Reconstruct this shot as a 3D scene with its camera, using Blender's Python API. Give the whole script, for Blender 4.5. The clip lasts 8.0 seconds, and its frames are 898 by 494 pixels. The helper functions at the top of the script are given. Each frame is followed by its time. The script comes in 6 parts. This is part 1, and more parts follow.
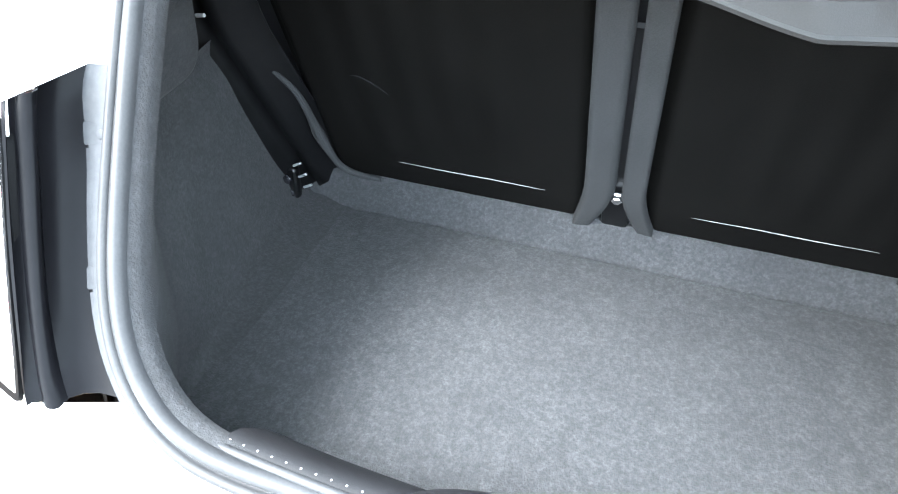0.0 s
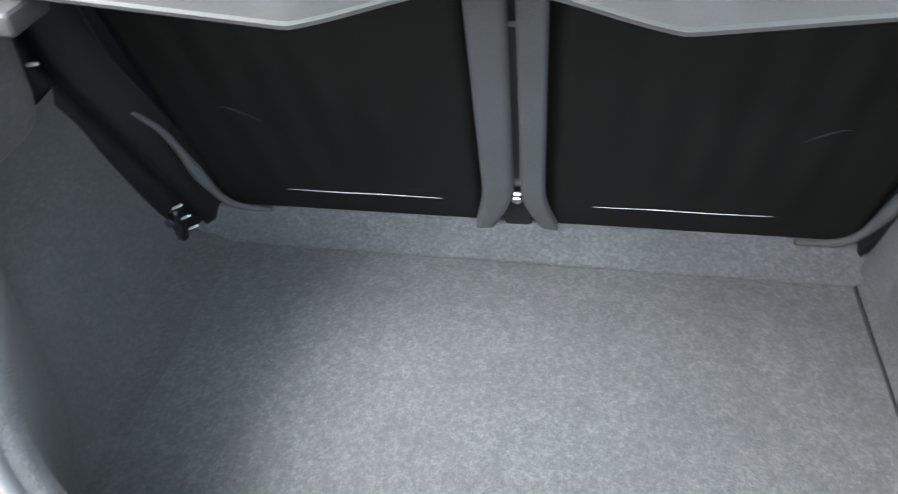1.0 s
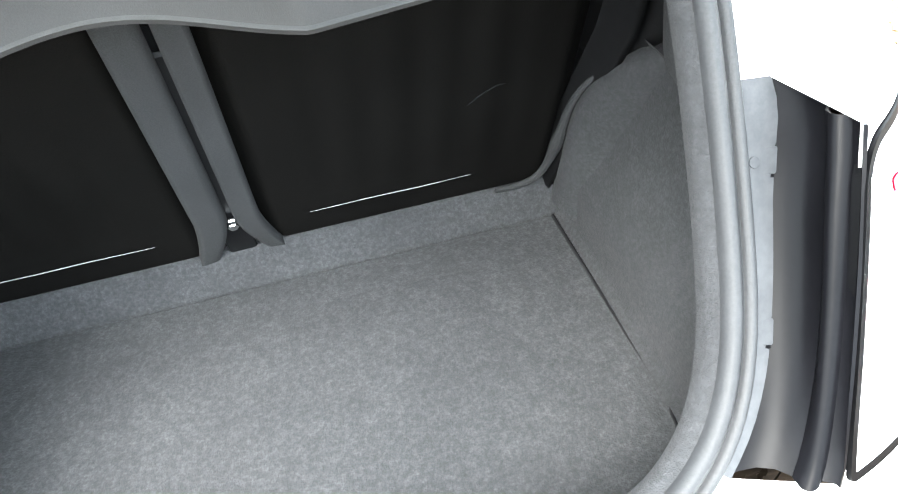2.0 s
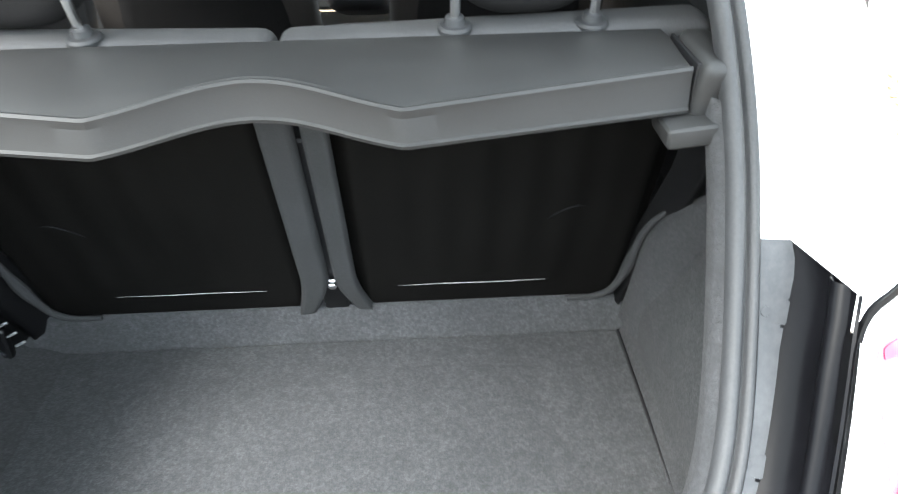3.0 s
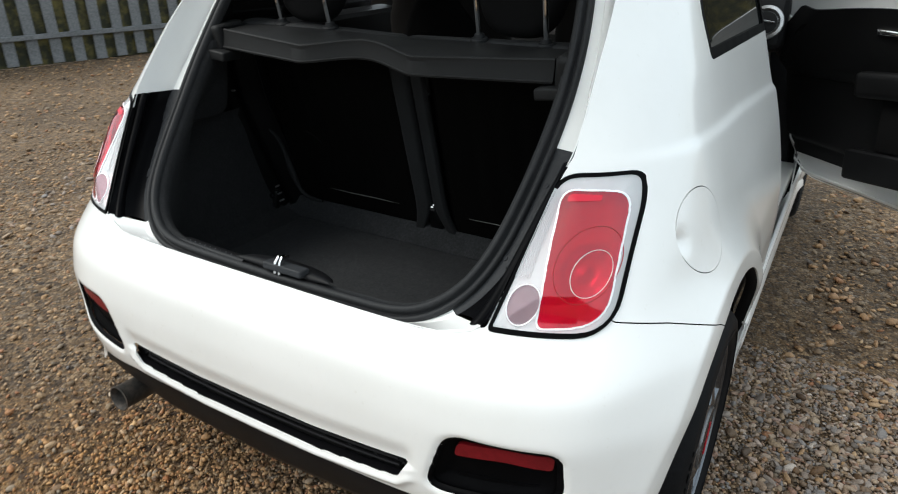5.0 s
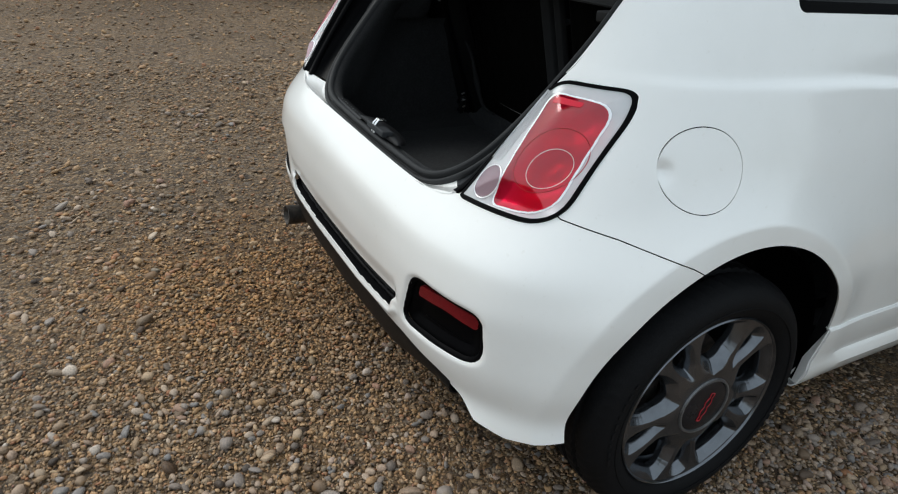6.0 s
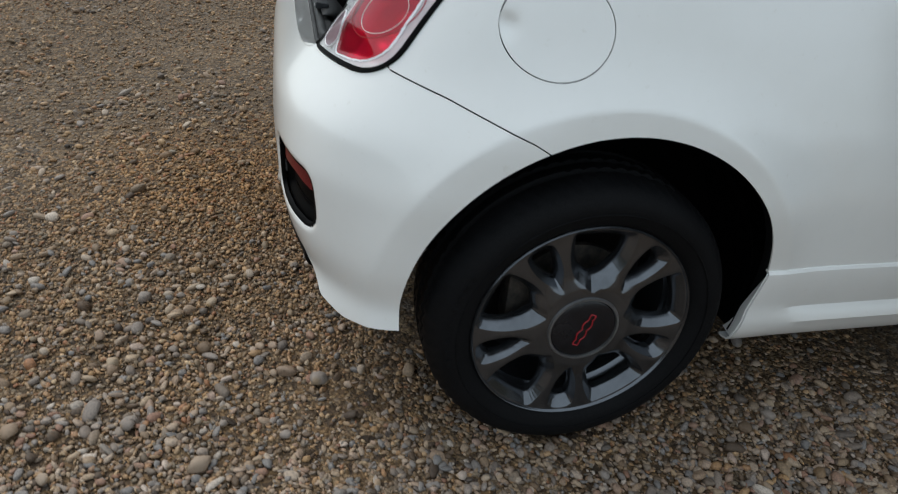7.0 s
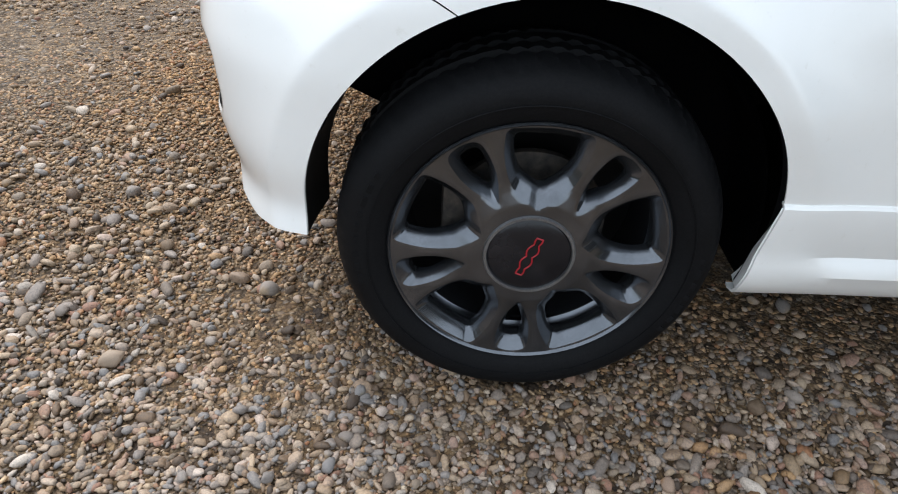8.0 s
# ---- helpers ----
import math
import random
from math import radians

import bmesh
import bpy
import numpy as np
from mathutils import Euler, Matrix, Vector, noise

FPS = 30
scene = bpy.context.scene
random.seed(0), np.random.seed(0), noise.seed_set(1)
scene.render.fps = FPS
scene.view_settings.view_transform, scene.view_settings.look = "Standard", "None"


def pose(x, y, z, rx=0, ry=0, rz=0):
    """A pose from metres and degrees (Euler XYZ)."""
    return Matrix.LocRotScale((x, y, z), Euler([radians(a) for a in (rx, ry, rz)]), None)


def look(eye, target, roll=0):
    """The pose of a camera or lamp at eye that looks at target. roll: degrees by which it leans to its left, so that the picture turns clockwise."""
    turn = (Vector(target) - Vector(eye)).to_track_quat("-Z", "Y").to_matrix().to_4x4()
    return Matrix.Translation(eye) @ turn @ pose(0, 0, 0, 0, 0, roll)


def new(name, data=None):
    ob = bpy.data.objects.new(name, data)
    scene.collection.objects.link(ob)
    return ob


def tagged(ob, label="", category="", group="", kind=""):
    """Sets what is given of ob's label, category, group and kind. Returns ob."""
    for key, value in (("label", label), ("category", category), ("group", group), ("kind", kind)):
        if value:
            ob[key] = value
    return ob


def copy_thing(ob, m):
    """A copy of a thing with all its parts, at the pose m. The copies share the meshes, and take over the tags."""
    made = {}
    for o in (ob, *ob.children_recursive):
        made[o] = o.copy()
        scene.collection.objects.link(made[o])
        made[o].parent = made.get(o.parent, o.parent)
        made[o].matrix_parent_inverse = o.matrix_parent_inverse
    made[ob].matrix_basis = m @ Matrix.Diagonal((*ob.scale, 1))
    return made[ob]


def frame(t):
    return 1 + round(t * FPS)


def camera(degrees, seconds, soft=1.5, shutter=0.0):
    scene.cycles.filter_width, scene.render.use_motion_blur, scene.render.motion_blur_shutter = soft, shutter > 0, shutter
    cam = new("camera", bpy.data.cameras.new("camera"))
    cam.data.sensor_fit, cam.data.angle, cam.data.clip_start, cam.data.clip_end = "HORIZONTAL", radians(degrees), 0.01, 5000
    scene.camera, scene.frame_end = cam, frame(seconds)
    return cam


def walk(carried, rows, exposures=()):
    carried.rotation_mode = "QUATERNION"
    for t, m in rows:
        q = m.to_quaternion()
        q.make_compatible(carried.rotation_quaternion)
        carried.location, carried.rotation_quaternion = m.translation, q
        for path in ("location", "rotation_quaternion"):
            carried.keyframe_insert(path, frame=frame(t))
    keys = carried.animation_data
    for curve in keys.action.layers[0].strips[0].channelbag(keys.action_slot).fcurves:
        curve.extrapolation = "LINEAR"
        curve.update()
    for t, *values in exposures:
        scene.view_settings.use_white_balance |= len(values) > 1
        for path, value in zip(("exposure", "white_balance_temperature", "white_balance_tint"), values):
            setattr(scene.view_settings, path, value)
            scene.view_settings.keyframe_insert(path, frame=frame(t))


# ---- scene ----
cam = camera(66.9, 8.0, soft=1.05, shutter=0.15)
PATH = [
    (0.0, pose(0.0616, -0.6756, 1.2708, 47.120, 2.140, 20.164)),
    (0.5, pose(0.0719, -0.6477, 1.2663, 47.194, 3.061, 24.517)),
    (1.0, pose(0.0702, -0.6118, 1.2680, 45.800, 3.768, 9.470)),
    (1.2, pose(0.0816, -0.6048, 1.2643, 45.009, 4.186, -1.188)),
    (1.5, pose(0.0976, -0.6145, 1.2660, 44.786, 3.249, -12.115)),
    (1.7, pose(0.1146, -0.6198, 1.2649, 44.705, 2.612, -16.978)),
    (2.8, pose(0.1233, -0.6825, 1.3227, 49.557, 1.175, -12.215)),
    (3.0, pose(0.1634, -0.7265, 1.3458, 53.152, 0.857, -2.789)),
    (3.2, pose(0.1945, -0.7837, 1.3653, 57.090, 0.208, 1.586)),
    (3.5, pose(0.2298, -0.8956, 1.3730, 61.606, 1.551, 6.286)),
    (3.8, pose(0.2723, -1.0487, 1.3614, 63.805, 2.352, 8.946)),
    (4.0, pose(0.3141, -1.1475, 1.3683, 64.020, 2.454, 9.897)),
    (4.2, pose(0.3994, -1.2390, 1.3559, 64.462, 2.968, 11.644)),
    (5.3, pose(1.0895, -1.2972, 1.2940, 64.286, -1.705, 39.461)),
    (5.5, pose(1.2007, -1.2427, 1.2952, 63.675, -2.727, 45.375)),
    (5.7, pose(1.3346, -1.1734, 1.2656, 63.223, -3.692, 52.426)),
    (6.0, pose(1.4996, -1.0588, 1.2315, 62.033, -3.725, 62.286)),
    (6.3, pose(1.5840, -0.9326, 1.2044, 61.717, -3.315, 67.266)),
    (6.5, pose(1.6341, -0.8036, 1.1540, 62.614, -4.340, 70.656)),
    (7.0, pose(1.7092, -0.5154, 1.0489, 59.072, -4.513, 77.963)),
    (7.2, pose(1.7340, -0.3953, 0.9902, 57.968, -4.598, 82.032)),
    (7.5, pose(1.7199, -0.2910, 0.9345, 56.427, -4.051, 85.504)),
    (8.0, pose(1.6185, -0.1357, 0.8923, 54.433, -2.289, 90.765)),
]
walk(cam, PATH, exposures=[(0.0, 4.86, 5950, 6), (1.0, 4.62, 6200, 6), (1.5, 4.7, 6350, 6), (3.0, 4.22, 6350, 6), (3.8, 4.33, 6350, 6), (4.2, 4.1, 6250, 6), (4.7, 2.2, 6400, 6), (5.1, 0.42, 6400, 6), (5.3, 0.32, 6350, 6), (6.0, 0.26, 6300, 6), (6.9, 0.06, 6250, 6), (7.5, 0.38, 6220, 8), (8.0, 0.96, 6200, 10)])

# ---- world and light: overcast day ----
world = bpy.data.worlds.new("overcast_sky")
scene.world = world
world.use_nodes = True
wn, wl = world.node_tree.nodes, world.node_tree.links
sky = wn.new("ShaderNodeTexSky")
sky.sky_type, sky.sun_disc = "NISHITA", False
sky.sun_elevation, sky.sun_rotation = radians(53.6), radians(230)
sky.air_density, sky.dust_density = 1.2, 5.0
grey = wn.new("ShaderNodeMix")
grey.data_type = "RGBA"
grey.inputs["Factor"].default_value = 0.75
grey.inputs["B"].default_value = (5.5, 6.0, 6.3, 1)
wl.new(sky.outputs["Color"], grey.inputs["A"])
wl.new(grey.outputs["Result"], wn["Background"].inputs["Color"])
wn["Background"].inputs["Strength"].default_value = 0.156

sun = new("sun", bpy.data.lights.new("sun", "SUN"))
sun.data.energy, sun.data.angle, sun.data.color = 1.3, radians(30), (1.0, 0.985, 0.96)
sun.matrix_basis = look((-3.0, -2.5, 5.3), (0, 0, 0))


# ---- materials ----
def material(name, base, rough=0.5, metal=0.0, coat=0.0, **extra):
    m = bpy.data.materials.new(name)
    m.use_nodes = True
    b = m.node_tree.nodes["Principled BSDF"]
    b.inputs["Base Color"].default_value = (*base, 1)
    b.inputs["Roughness"].default_value = rough
    b.inputs["Metallic"].default_value = metal
    b.inputs["Coat Weight"].default_value = coat
    b.inputs["Coat Roughness"].default_value = 0.06
    for k, v in extra.items():
        b.inputs[k.replace("_", " ")].default_value = v
    return m


def noise_tex(m, scale, detail=3.0, rough=0.6):
    n, l = m.node_tree.nodes, m.node_tree.links
    co = n.new("ShaderNodeTexCoord")
    t = n.new("ShaderNodeTexNoise")
    t.inputs["Scale"].default_value, t.inputs["Detail"].default_value, t.inputs["Roughness"].default_value = scale, detail, rough
    l.new(co.outputs["Object"], t.inputs["Vector"])
    return t


def ramp(m, source, stops):
    r = m.node_tree.nodes.new("ShaderNodeValToRGB")
    while len(r.color_ramp.elements) < len(stops):
        r.color_ramp.elements.new(0.5)
    for e, (p, c) in zip(r.color_ramp.elements, stops):
        e.position, e.color = p, (*c, 1)
    m.node_tree.links.new(source, r.inputs["Fac"])
    return r


def blend(m, fac, a, b, mode="MIX"):
    x = m.node_tree.nodes.new("ShaderNodeMix")
    x.data_type, x.blend_type = "RGBA", mode
    l = m.node_tree.links
    for sock, v in ((x.inputs["Factor"], fac), (x.inputs["A"], a), (x.inputs["B"], b)):
        if isinstance(v, (int, float)):
            sock.default_value = v
        elif isinstance(v, tuple):
            sock.default_value = (*v, 1)
        else:
            l.new(v, sock)
    return x.outputs["Result"]


def set_base(m, out):
    m.node_tree.links.new(out, m.node_tree.nodes["Principled BSDF"].inputs["Base Color"])


def set_rough(m, out, lo, hi):
    r = m.node_tree.nodes.new("ShaderNodeMapRange")
    r.inputs["To Min"].default_value, r.inputs["To Max"].default_value = lo, hi
    m.node_tree.links.new(out, r.inputs["Value"])
    m.node_tree.links.new(r.outputs["Result"], m.node_tree.nodes["Principled BSDF"].inputs["Roughness"])


def set_bump(m, out, strength, distance):
    b = m.node_tree.nodes.new("ShaderNodeBump")
    b.inputs["Strength"].default_value, b.inputs["Distance"].default_value = strength, distance
    l = m.node_tree.links
    l.new(out, b.inputs["Height"])
    l.new(b.outputs["Normal"], m.node_tree.nodes["Principled BSDF"].inputs["Normal"])


def two_tone(name, a, b, fine, coarse, rough=0.6, bump=0.0, dist=0.001, lo=0.35, hi=0.7, **extra):
    """A surface with a fine grain and slow stains."""
    m = material(name, a, rough, **extra)
    f, c = noise_tex(m, fine), noise_tex(m, coarse, 4.0)
    fine_col = ramp(m, f.outputs["Fac"], [(lo, a), (hi, b)])
    stain = ramp(m, c.outputs["Fac"], [(0.3, (0.72, 0.72, 0.72)), (0.65, (1, 1, 1))])
    set_base(m, blend(m, 1.0, fine_col.outputs["Color"], stain.outputs["Color"], "MULTIPLY"))
    set_rough(m, c.outputs["Fac"], max(rough - 0.08, 0.02), min(rough + 0.1, 1.0))
    if bump:
        set_bump(m, f.outputs["Fac"], bump, dist)
    return m


def make_paint():
    m = material("white_paint", (0.83, 0.83, 0.81), 0.3, coat=1.0)
    c, f = noise_tex(m, 2.5, 5.0), noise_tex(m, 70.0, 3.0)
    film = ramp(m, c.outputs["Fac"], [(0.3, (0.82, 0.815, 0.79)), (0.6, (0.87, 0.865, 0.845))])
    dust = ramp(m, f.outputs["Fac"], [(0.66, (1, 1, 1)), (0.8, (0.93, 0.92, 0.9))])
    set_base(m, blend(m, 1.0, film.outputs["Color"], dust.outputs["Color"], "MULTIPLY"))
    set_rough(m, c.outputs["Fac"], 0.26, 0.42)
    m.node_tree.nodes["Principled BSDF"].inputs["Coat Roughness"].default_value = 0.11
    return m


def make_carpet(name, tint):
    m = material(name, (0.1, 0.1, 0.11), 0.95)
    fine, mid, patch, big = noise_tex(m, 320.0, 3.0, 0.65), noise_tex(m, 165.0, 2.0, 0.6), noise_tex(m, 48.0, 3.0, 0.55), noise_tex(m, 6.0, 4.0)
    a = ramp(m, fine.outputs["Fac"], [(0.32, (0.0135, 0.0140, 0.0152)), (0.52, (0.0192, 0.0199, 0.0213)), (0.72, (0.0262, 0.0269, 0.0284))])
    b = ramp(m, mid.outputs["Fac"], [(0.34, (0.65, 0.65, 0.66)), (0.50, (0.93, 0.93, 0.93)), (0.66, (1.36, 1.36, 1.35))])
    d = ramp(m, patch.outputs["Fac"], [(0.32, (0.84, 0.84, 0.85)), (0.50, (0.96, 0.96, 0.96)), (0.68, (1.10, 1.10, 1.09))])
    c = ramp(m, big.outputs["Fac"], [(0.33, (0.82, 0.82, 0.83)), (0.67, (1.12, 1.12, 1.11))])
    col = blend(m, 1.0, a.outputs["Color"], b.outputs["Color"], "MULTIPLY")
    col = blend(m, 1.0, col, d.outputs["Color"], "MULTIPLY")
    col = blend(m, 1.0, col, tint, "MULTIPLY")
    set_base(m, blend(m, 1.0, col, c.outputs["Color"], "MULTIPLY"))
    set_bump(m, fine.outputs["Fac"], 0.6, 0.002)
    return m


def make_glass(name, colour, rough=0.02, weight=1.0):
    m = material(name, colour, rough)
    b = m.node_tree.nodes["Principled BSDF"]
    b.inputs["Transmission Weight"].default_value, b.inputs["IOR"].default_value = weight, 1.45
    return m


def make_stone(name, by_island, warm=(1, 1, 1)):
    m = material(name, (0.2, 0.18, 0.15), 0.7)
    n, l = m.node_tree.nodes, m.node_tree.links
    if by_island:
        rnd = n.new("ShaderNodeNewGeometry").outputs["Random Per Island"]
    else:
        rnd = n.new("ShaderNodeObjectInfo").outputs["Random"]
    tone = ramp(m, rnd, [(0.0, (0.05, 0.036, 0.026)), (0.08, (0.21, 0.150, 0.097)), (0.20, (0.47, 0.385, 0.285)), (0.31, (0.12, 0.105, 0.095)), (0.42, (0.34, 0.30, 0.265)), (0.52, (0.26, 0.258, 0.262)),
                         (0.60, (0.205, 0.213, 0.226)), (0.68, (0.345, 0.262, 0.188)), (0.78, (0.49, 0.43, 0.365)), (0.86, (0.37, 0.285, 0.22)), (0.93, (0.30, 0.175, 0.125)), (0.97, (0.62, 0.59, 0.55)), (1.0, (0.06, 0.048, 0.040))])
    g = noise_tex(m, 240.0, 5.0, 0.7)
    spot = ramp(m, g.outputs["Fac"], [(0.30, (0.50, 0.50, 0.51)), (0.50, (0.95, 0.94, 0.92)), (0.70, (1.25, 1.22, 1.17))])
    col = blend(m, 1.0, tone.outputs["Color"], spot.outputs["Color"], "MULTIPLY")
    set_base(m, sandy(m, blend(m, 1.0, col, warm, "MULTIPLY")))
    set_rough(m, g.outputs["Fac"], 0.45, 0.85)
    set_bump(m, g.outputs["Fac"], 0.35, 0.003)
    return m


def sandy(m, colour):
    """A golden sandy patch behind the car, with an uneven edge."""
    n, l = m.node_tree.nodes, m.node_tree.links
    co, away = n.new("ShaderNodeTexCoord"), n.new("ShaderNodeVectorMath")
    away.operation, away.inputs[1].default_value = "DISTANCE", (-0.60, -0.70, 0)
    l.new(co.outputs["Object"], away.inputs[0])
    edge = n.new("ShaderNodeMath")
    edge.operation, edge.inputs[1].default_value = "MULTIPLY_ADD", 0.7
    l.new(noise_tex(m, 2.2, 4.0).outputs["Fac"], edge.inputs[0])
    l.new(away.outputs["Value"], edge.inputs[2])
    near = ramp(m, edge.outputs["Value"], [(0.55, (1.10, 0.96, 0.72)), (1.0, (1, 1, 1))])
    return blend(m, 1.0, colour, near.outputs["Color"], "MULTIPLY")


def make_ground():
    m = material("gravel_ground", (0.15, 0.11, 0.07), 0.85)
    n, l = m.node_tree.nodes, m.node_tree.links
    co = n.new("ShaderNodeTexCoord")

    def cells(scale):
        warp = noise_tex(m, scale * 0.7, 2.0)
        add = n.new("ShaderNodeMix")
        add.data_type = "VECTOR"
        add.inputs["Factor"].default_value = 0.012
        l.new(co.outputs["Object"], add.inputs["A"])
        l.new(warp.outputs["Color"], add.inputs["B"])
        v = n.new("ShaderNodeTexVoronoi")
        v.inputs["Scale"].default_value = scale
        l.new(add.outputs["Result"], v.inputs["Vector"])
        sep = n.new("ShaderNodeSeparateColor")
        l.new(v.outputs["Color"], sep.inputs["Color"])
        return v, sep
    v1, s1 = cells(48.0)
    v2, s2 = cells(120.0)
    tones = [(0.0, (0.036, 0.021, 0.010)), (0.25, (0.110, 0.067, 0.029)), (0.5, (0.205, 0.128, 0.060)), (0.68, (0.084, 0.060, 0.037)), (0.82, (0.315, 0.220, 0.122)), (1.0, (0.18, 0.155, 0.135))]
    c1, c2 = ramp(m, s1.outputs["Red"], tones), ramp(m, s2.outputs["Red"], tones)
    pick = ramp(m, s1.outputs["Green"], [(0.45, (0, 0, 0)), (0.55, (1, 1, 1))])
    col = blend(m, pick.outputs["Color"], c2.outputs["Color"], c1.outputs["Color"])
    gap = ramp(m, v2.outputs["Distance"], [(0.35, (1, 1, 1)), (0.75, (0.45, 0.42, 0.4))])
    col = blend(m, 1.0, col, gap.outputs["Color"], "MULTIPLY")
    drift = noise_tex(m, 0.9, 5.0)
    damp = ramp(m, drift.outputs["Fac"], [(0.35, (0.78, 0.74, 0.7)), (0.65, (1.15, 1.1, 1.05))])
    set_base(m, sandy(m, blend(m, 1.0, col, damp.outputs["Color"], "MULTIPLY")))
    h = n.new("ShaderNodeMath")
    h.operation = "MULTIPLY_ADD"
    h.inputs[1].default_value = -0.5
    l.new(v2.outputs["Distance"], h.inputs[0])
    inv = n.new("ShaderNodeMath")
    inv.operation = "MULTIPLY"
    inv.inputs[1].default_value = -1.0
    l.new(v1.outputs["Distance"], inv.inputs[0])
    l.new(inv.outputs["Value"], h.inputs[2])
    set_bump(m, h.outputs["Value"], 0.9, 0.012)
    return m


PAINT = make_paint()
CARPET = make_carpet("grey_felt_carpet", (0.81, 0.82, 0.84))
# same felt as the floor carpet, tinted down for shade on the side walls
SHADED_CARPET = make_carpet("shaded_felt_carpet", (0.61, 0.61, 0.63))
SEATBACK = two_tone("black_seat_cloth", (0.00165, 0.00154, 0.00138), (0.0029, 0.0026, 0.0023), 500, 7, 0.7, 0.3, Specular_IOR_Level=0.0562)
PIPING = two_tone("grey_fabric_edge", (0.0122, 0.0125, 0.0131), (0.0207, 0.0213, 0.0221), 600, 12, 0.9, 0.4, Specular_IOR_Level=0.25)
TRIM = two_tone("dark_grey_plastic", (0.01406, 0.014341, 0.014622), (0.019684, 0.019965, 0.020246), 900, 10, 0.55, 0.25, 0.0005, Specular_IOR_Level=0.281)
BLACK = two_tone("black_plastic", (0.0050616, 0.0050616, 0.005624), (0.0089984, 0.0089984, 0.010123), 700, 9, 0.5, 0.2, 0.0005, Specular_IOR_Level=0.169)
GLOSSY = two_tone("satin_black_plastic", (0.0076, 0.0076, 0.00988), (0.01292, 0.01292, 0.01596), 60, 9, 0.24, 0.0, Specular_IOR_Level=0.38)
RUBBER = two_tone("seal_rubber", (0.0160, 0.0165, 0.0177), (0.0216, 0.0222, 0.0237), 300, 14, 0.58, 0.2, Specular_IOR_Level=0.24)
TYRE = two_tone("tyre_rubber", (0.0044, 0.0046, 0.0054), (0.0082, 0.0082, 0.0090), 260, 16, 0.66, 0.3, Specular_IOR_Level=0.12)
ALLOY = two_tone("grey_alloy", (0.142, 0.150, 0.164), (0.166, 0.175, 0.191), 300, 20, 0.19, metal=0.9)
CAPRING = two_tone("speckled_dark_steel", (0.10, 0.10, 0.103), (0.36, 0.36, 0.365), 900, 20, 0.4, 0.3, 0.0005, metal=0.7)
DARKMETAL = two_tone("dull_dark_metal", (0.05, 0.048, 0.045), (0.12, 0.10, 0.085), 60, 14, 0.6, 0.3, metal=0.6)
HINGE = two_tone("gloss_black_hinge", (0.00213, 0.00213, 0.00228), (0.0038, 0.0038, 0.00418), 80, 9, 0.3, Specular_IOR_Level=0.228)
CHROME = material("bright_chrome", (0.8, 0.8, 0.8), 0.12, 1.0)
STEEL = two_tone("brushed_steel", (0.42, 0.42, 0.42), (0.52, 0.52, 0.52), 200, 20, 0.28, 0.05, metal=0.9)
CLEAR = make_glass("milky_clear_lens", (0.93, 0.94, 0.95), 0.06, 0.6)
REDLENS = make_glass("red_lens", (0.78, 0.006, 0.055), 0.05, 0.95)
REDLENS.node_tree.nodes["Principled BSDF"].inputs["IOR"].default_value = 1.5
REDLENS.node_tree.nodes["Principled BSDF"].inputs["Coat Weight"].default_value = 0.5
REDLENS.node_tree.nodes["Principled BSDF"].inputs["Coat Roughness"].default_value = 0.14
GLASS = make_glass("window_glass", (0.42, 0.46, 0.46))
TINTED = make_glass("dark_tinted_glass", (0.012, 0.013, 0.013), 0.04, 0.5)
TINTED.node_tree.nodes["Principled BSDF"].inputs["IOR"].default_value = 1.25
TINTED.node_tree.nodes["Principled BSDF"].inputs["Specular IOR Level"].default_value = 0.12
REFLECTOR = material("lamp_reflector", (0.90, 0.90, 0.92), 0.30, 0.22)
PINKLENS = make_glass("pale_inner_lens", (0.95, 0.62, 0.68), 0.12)
LAMPGLOSS = two_tone("gloss_black_lamp_side", (0.0022, 0.0022, 0.0027), (0.0030, 0.0030, 0.0037), 200, 9, 0.32, Specular_IOR_Level=0.045)
REFLEX = material("red_reflex", (0.62, 0.004, 0.03), 0.35)
LAMPWALL = two_tone("satin_black_lamp_wall", (0.0024, 0.0024, 0.0028), (0.0036, 0.0036, 0.0041), 200, 12, 0.5, 0.1, Specular_IOR_Level=0.03)
LAMPBLACK = two_tone("lamp_housing_black", (0.0012, 0.0012, 0.0014), (0.0022, 0.0022, 0.0025), 200, 12, 0.45, 0.1, Specular_IOR_Level=0.05)
REDPLASTIC = two_tone("red_reflector", (0.15, 0.006, 0.010), (0.20, 0.010, 0.014), 500, 30, 0.3, 0.3, 0.001, Specular_IOR_Level=0.2)
REDMARK = material("red_mark", (0.36, 0.008, 0.016), 0.4)
SHELF = two_tone("shelf_plastic", (0.0093, 0.0094, 0.0096), (0.0129, 0.0130, 0.0132), 900, 10, 0.6, 0.25, 0.0005, Specular_IOR_Level=0.237)
DARKCLOTH = two_tone("dark_door_cloth", (0.00296, 0.002738, 0.002812), (0.004884, 0.00444, 0.004588), 500, 9, 0.85, 0.3, Specular_IOR_Level=0.148)
DOORTRIM = two_tone("charcoal_door_trim", (0.0028, 0.0028, 0.0031), (0.0043, 0.0043, 0.0047), 700, 9, 0.5, 0.2, 0.0005, Specular_IOR_Level=0.281)
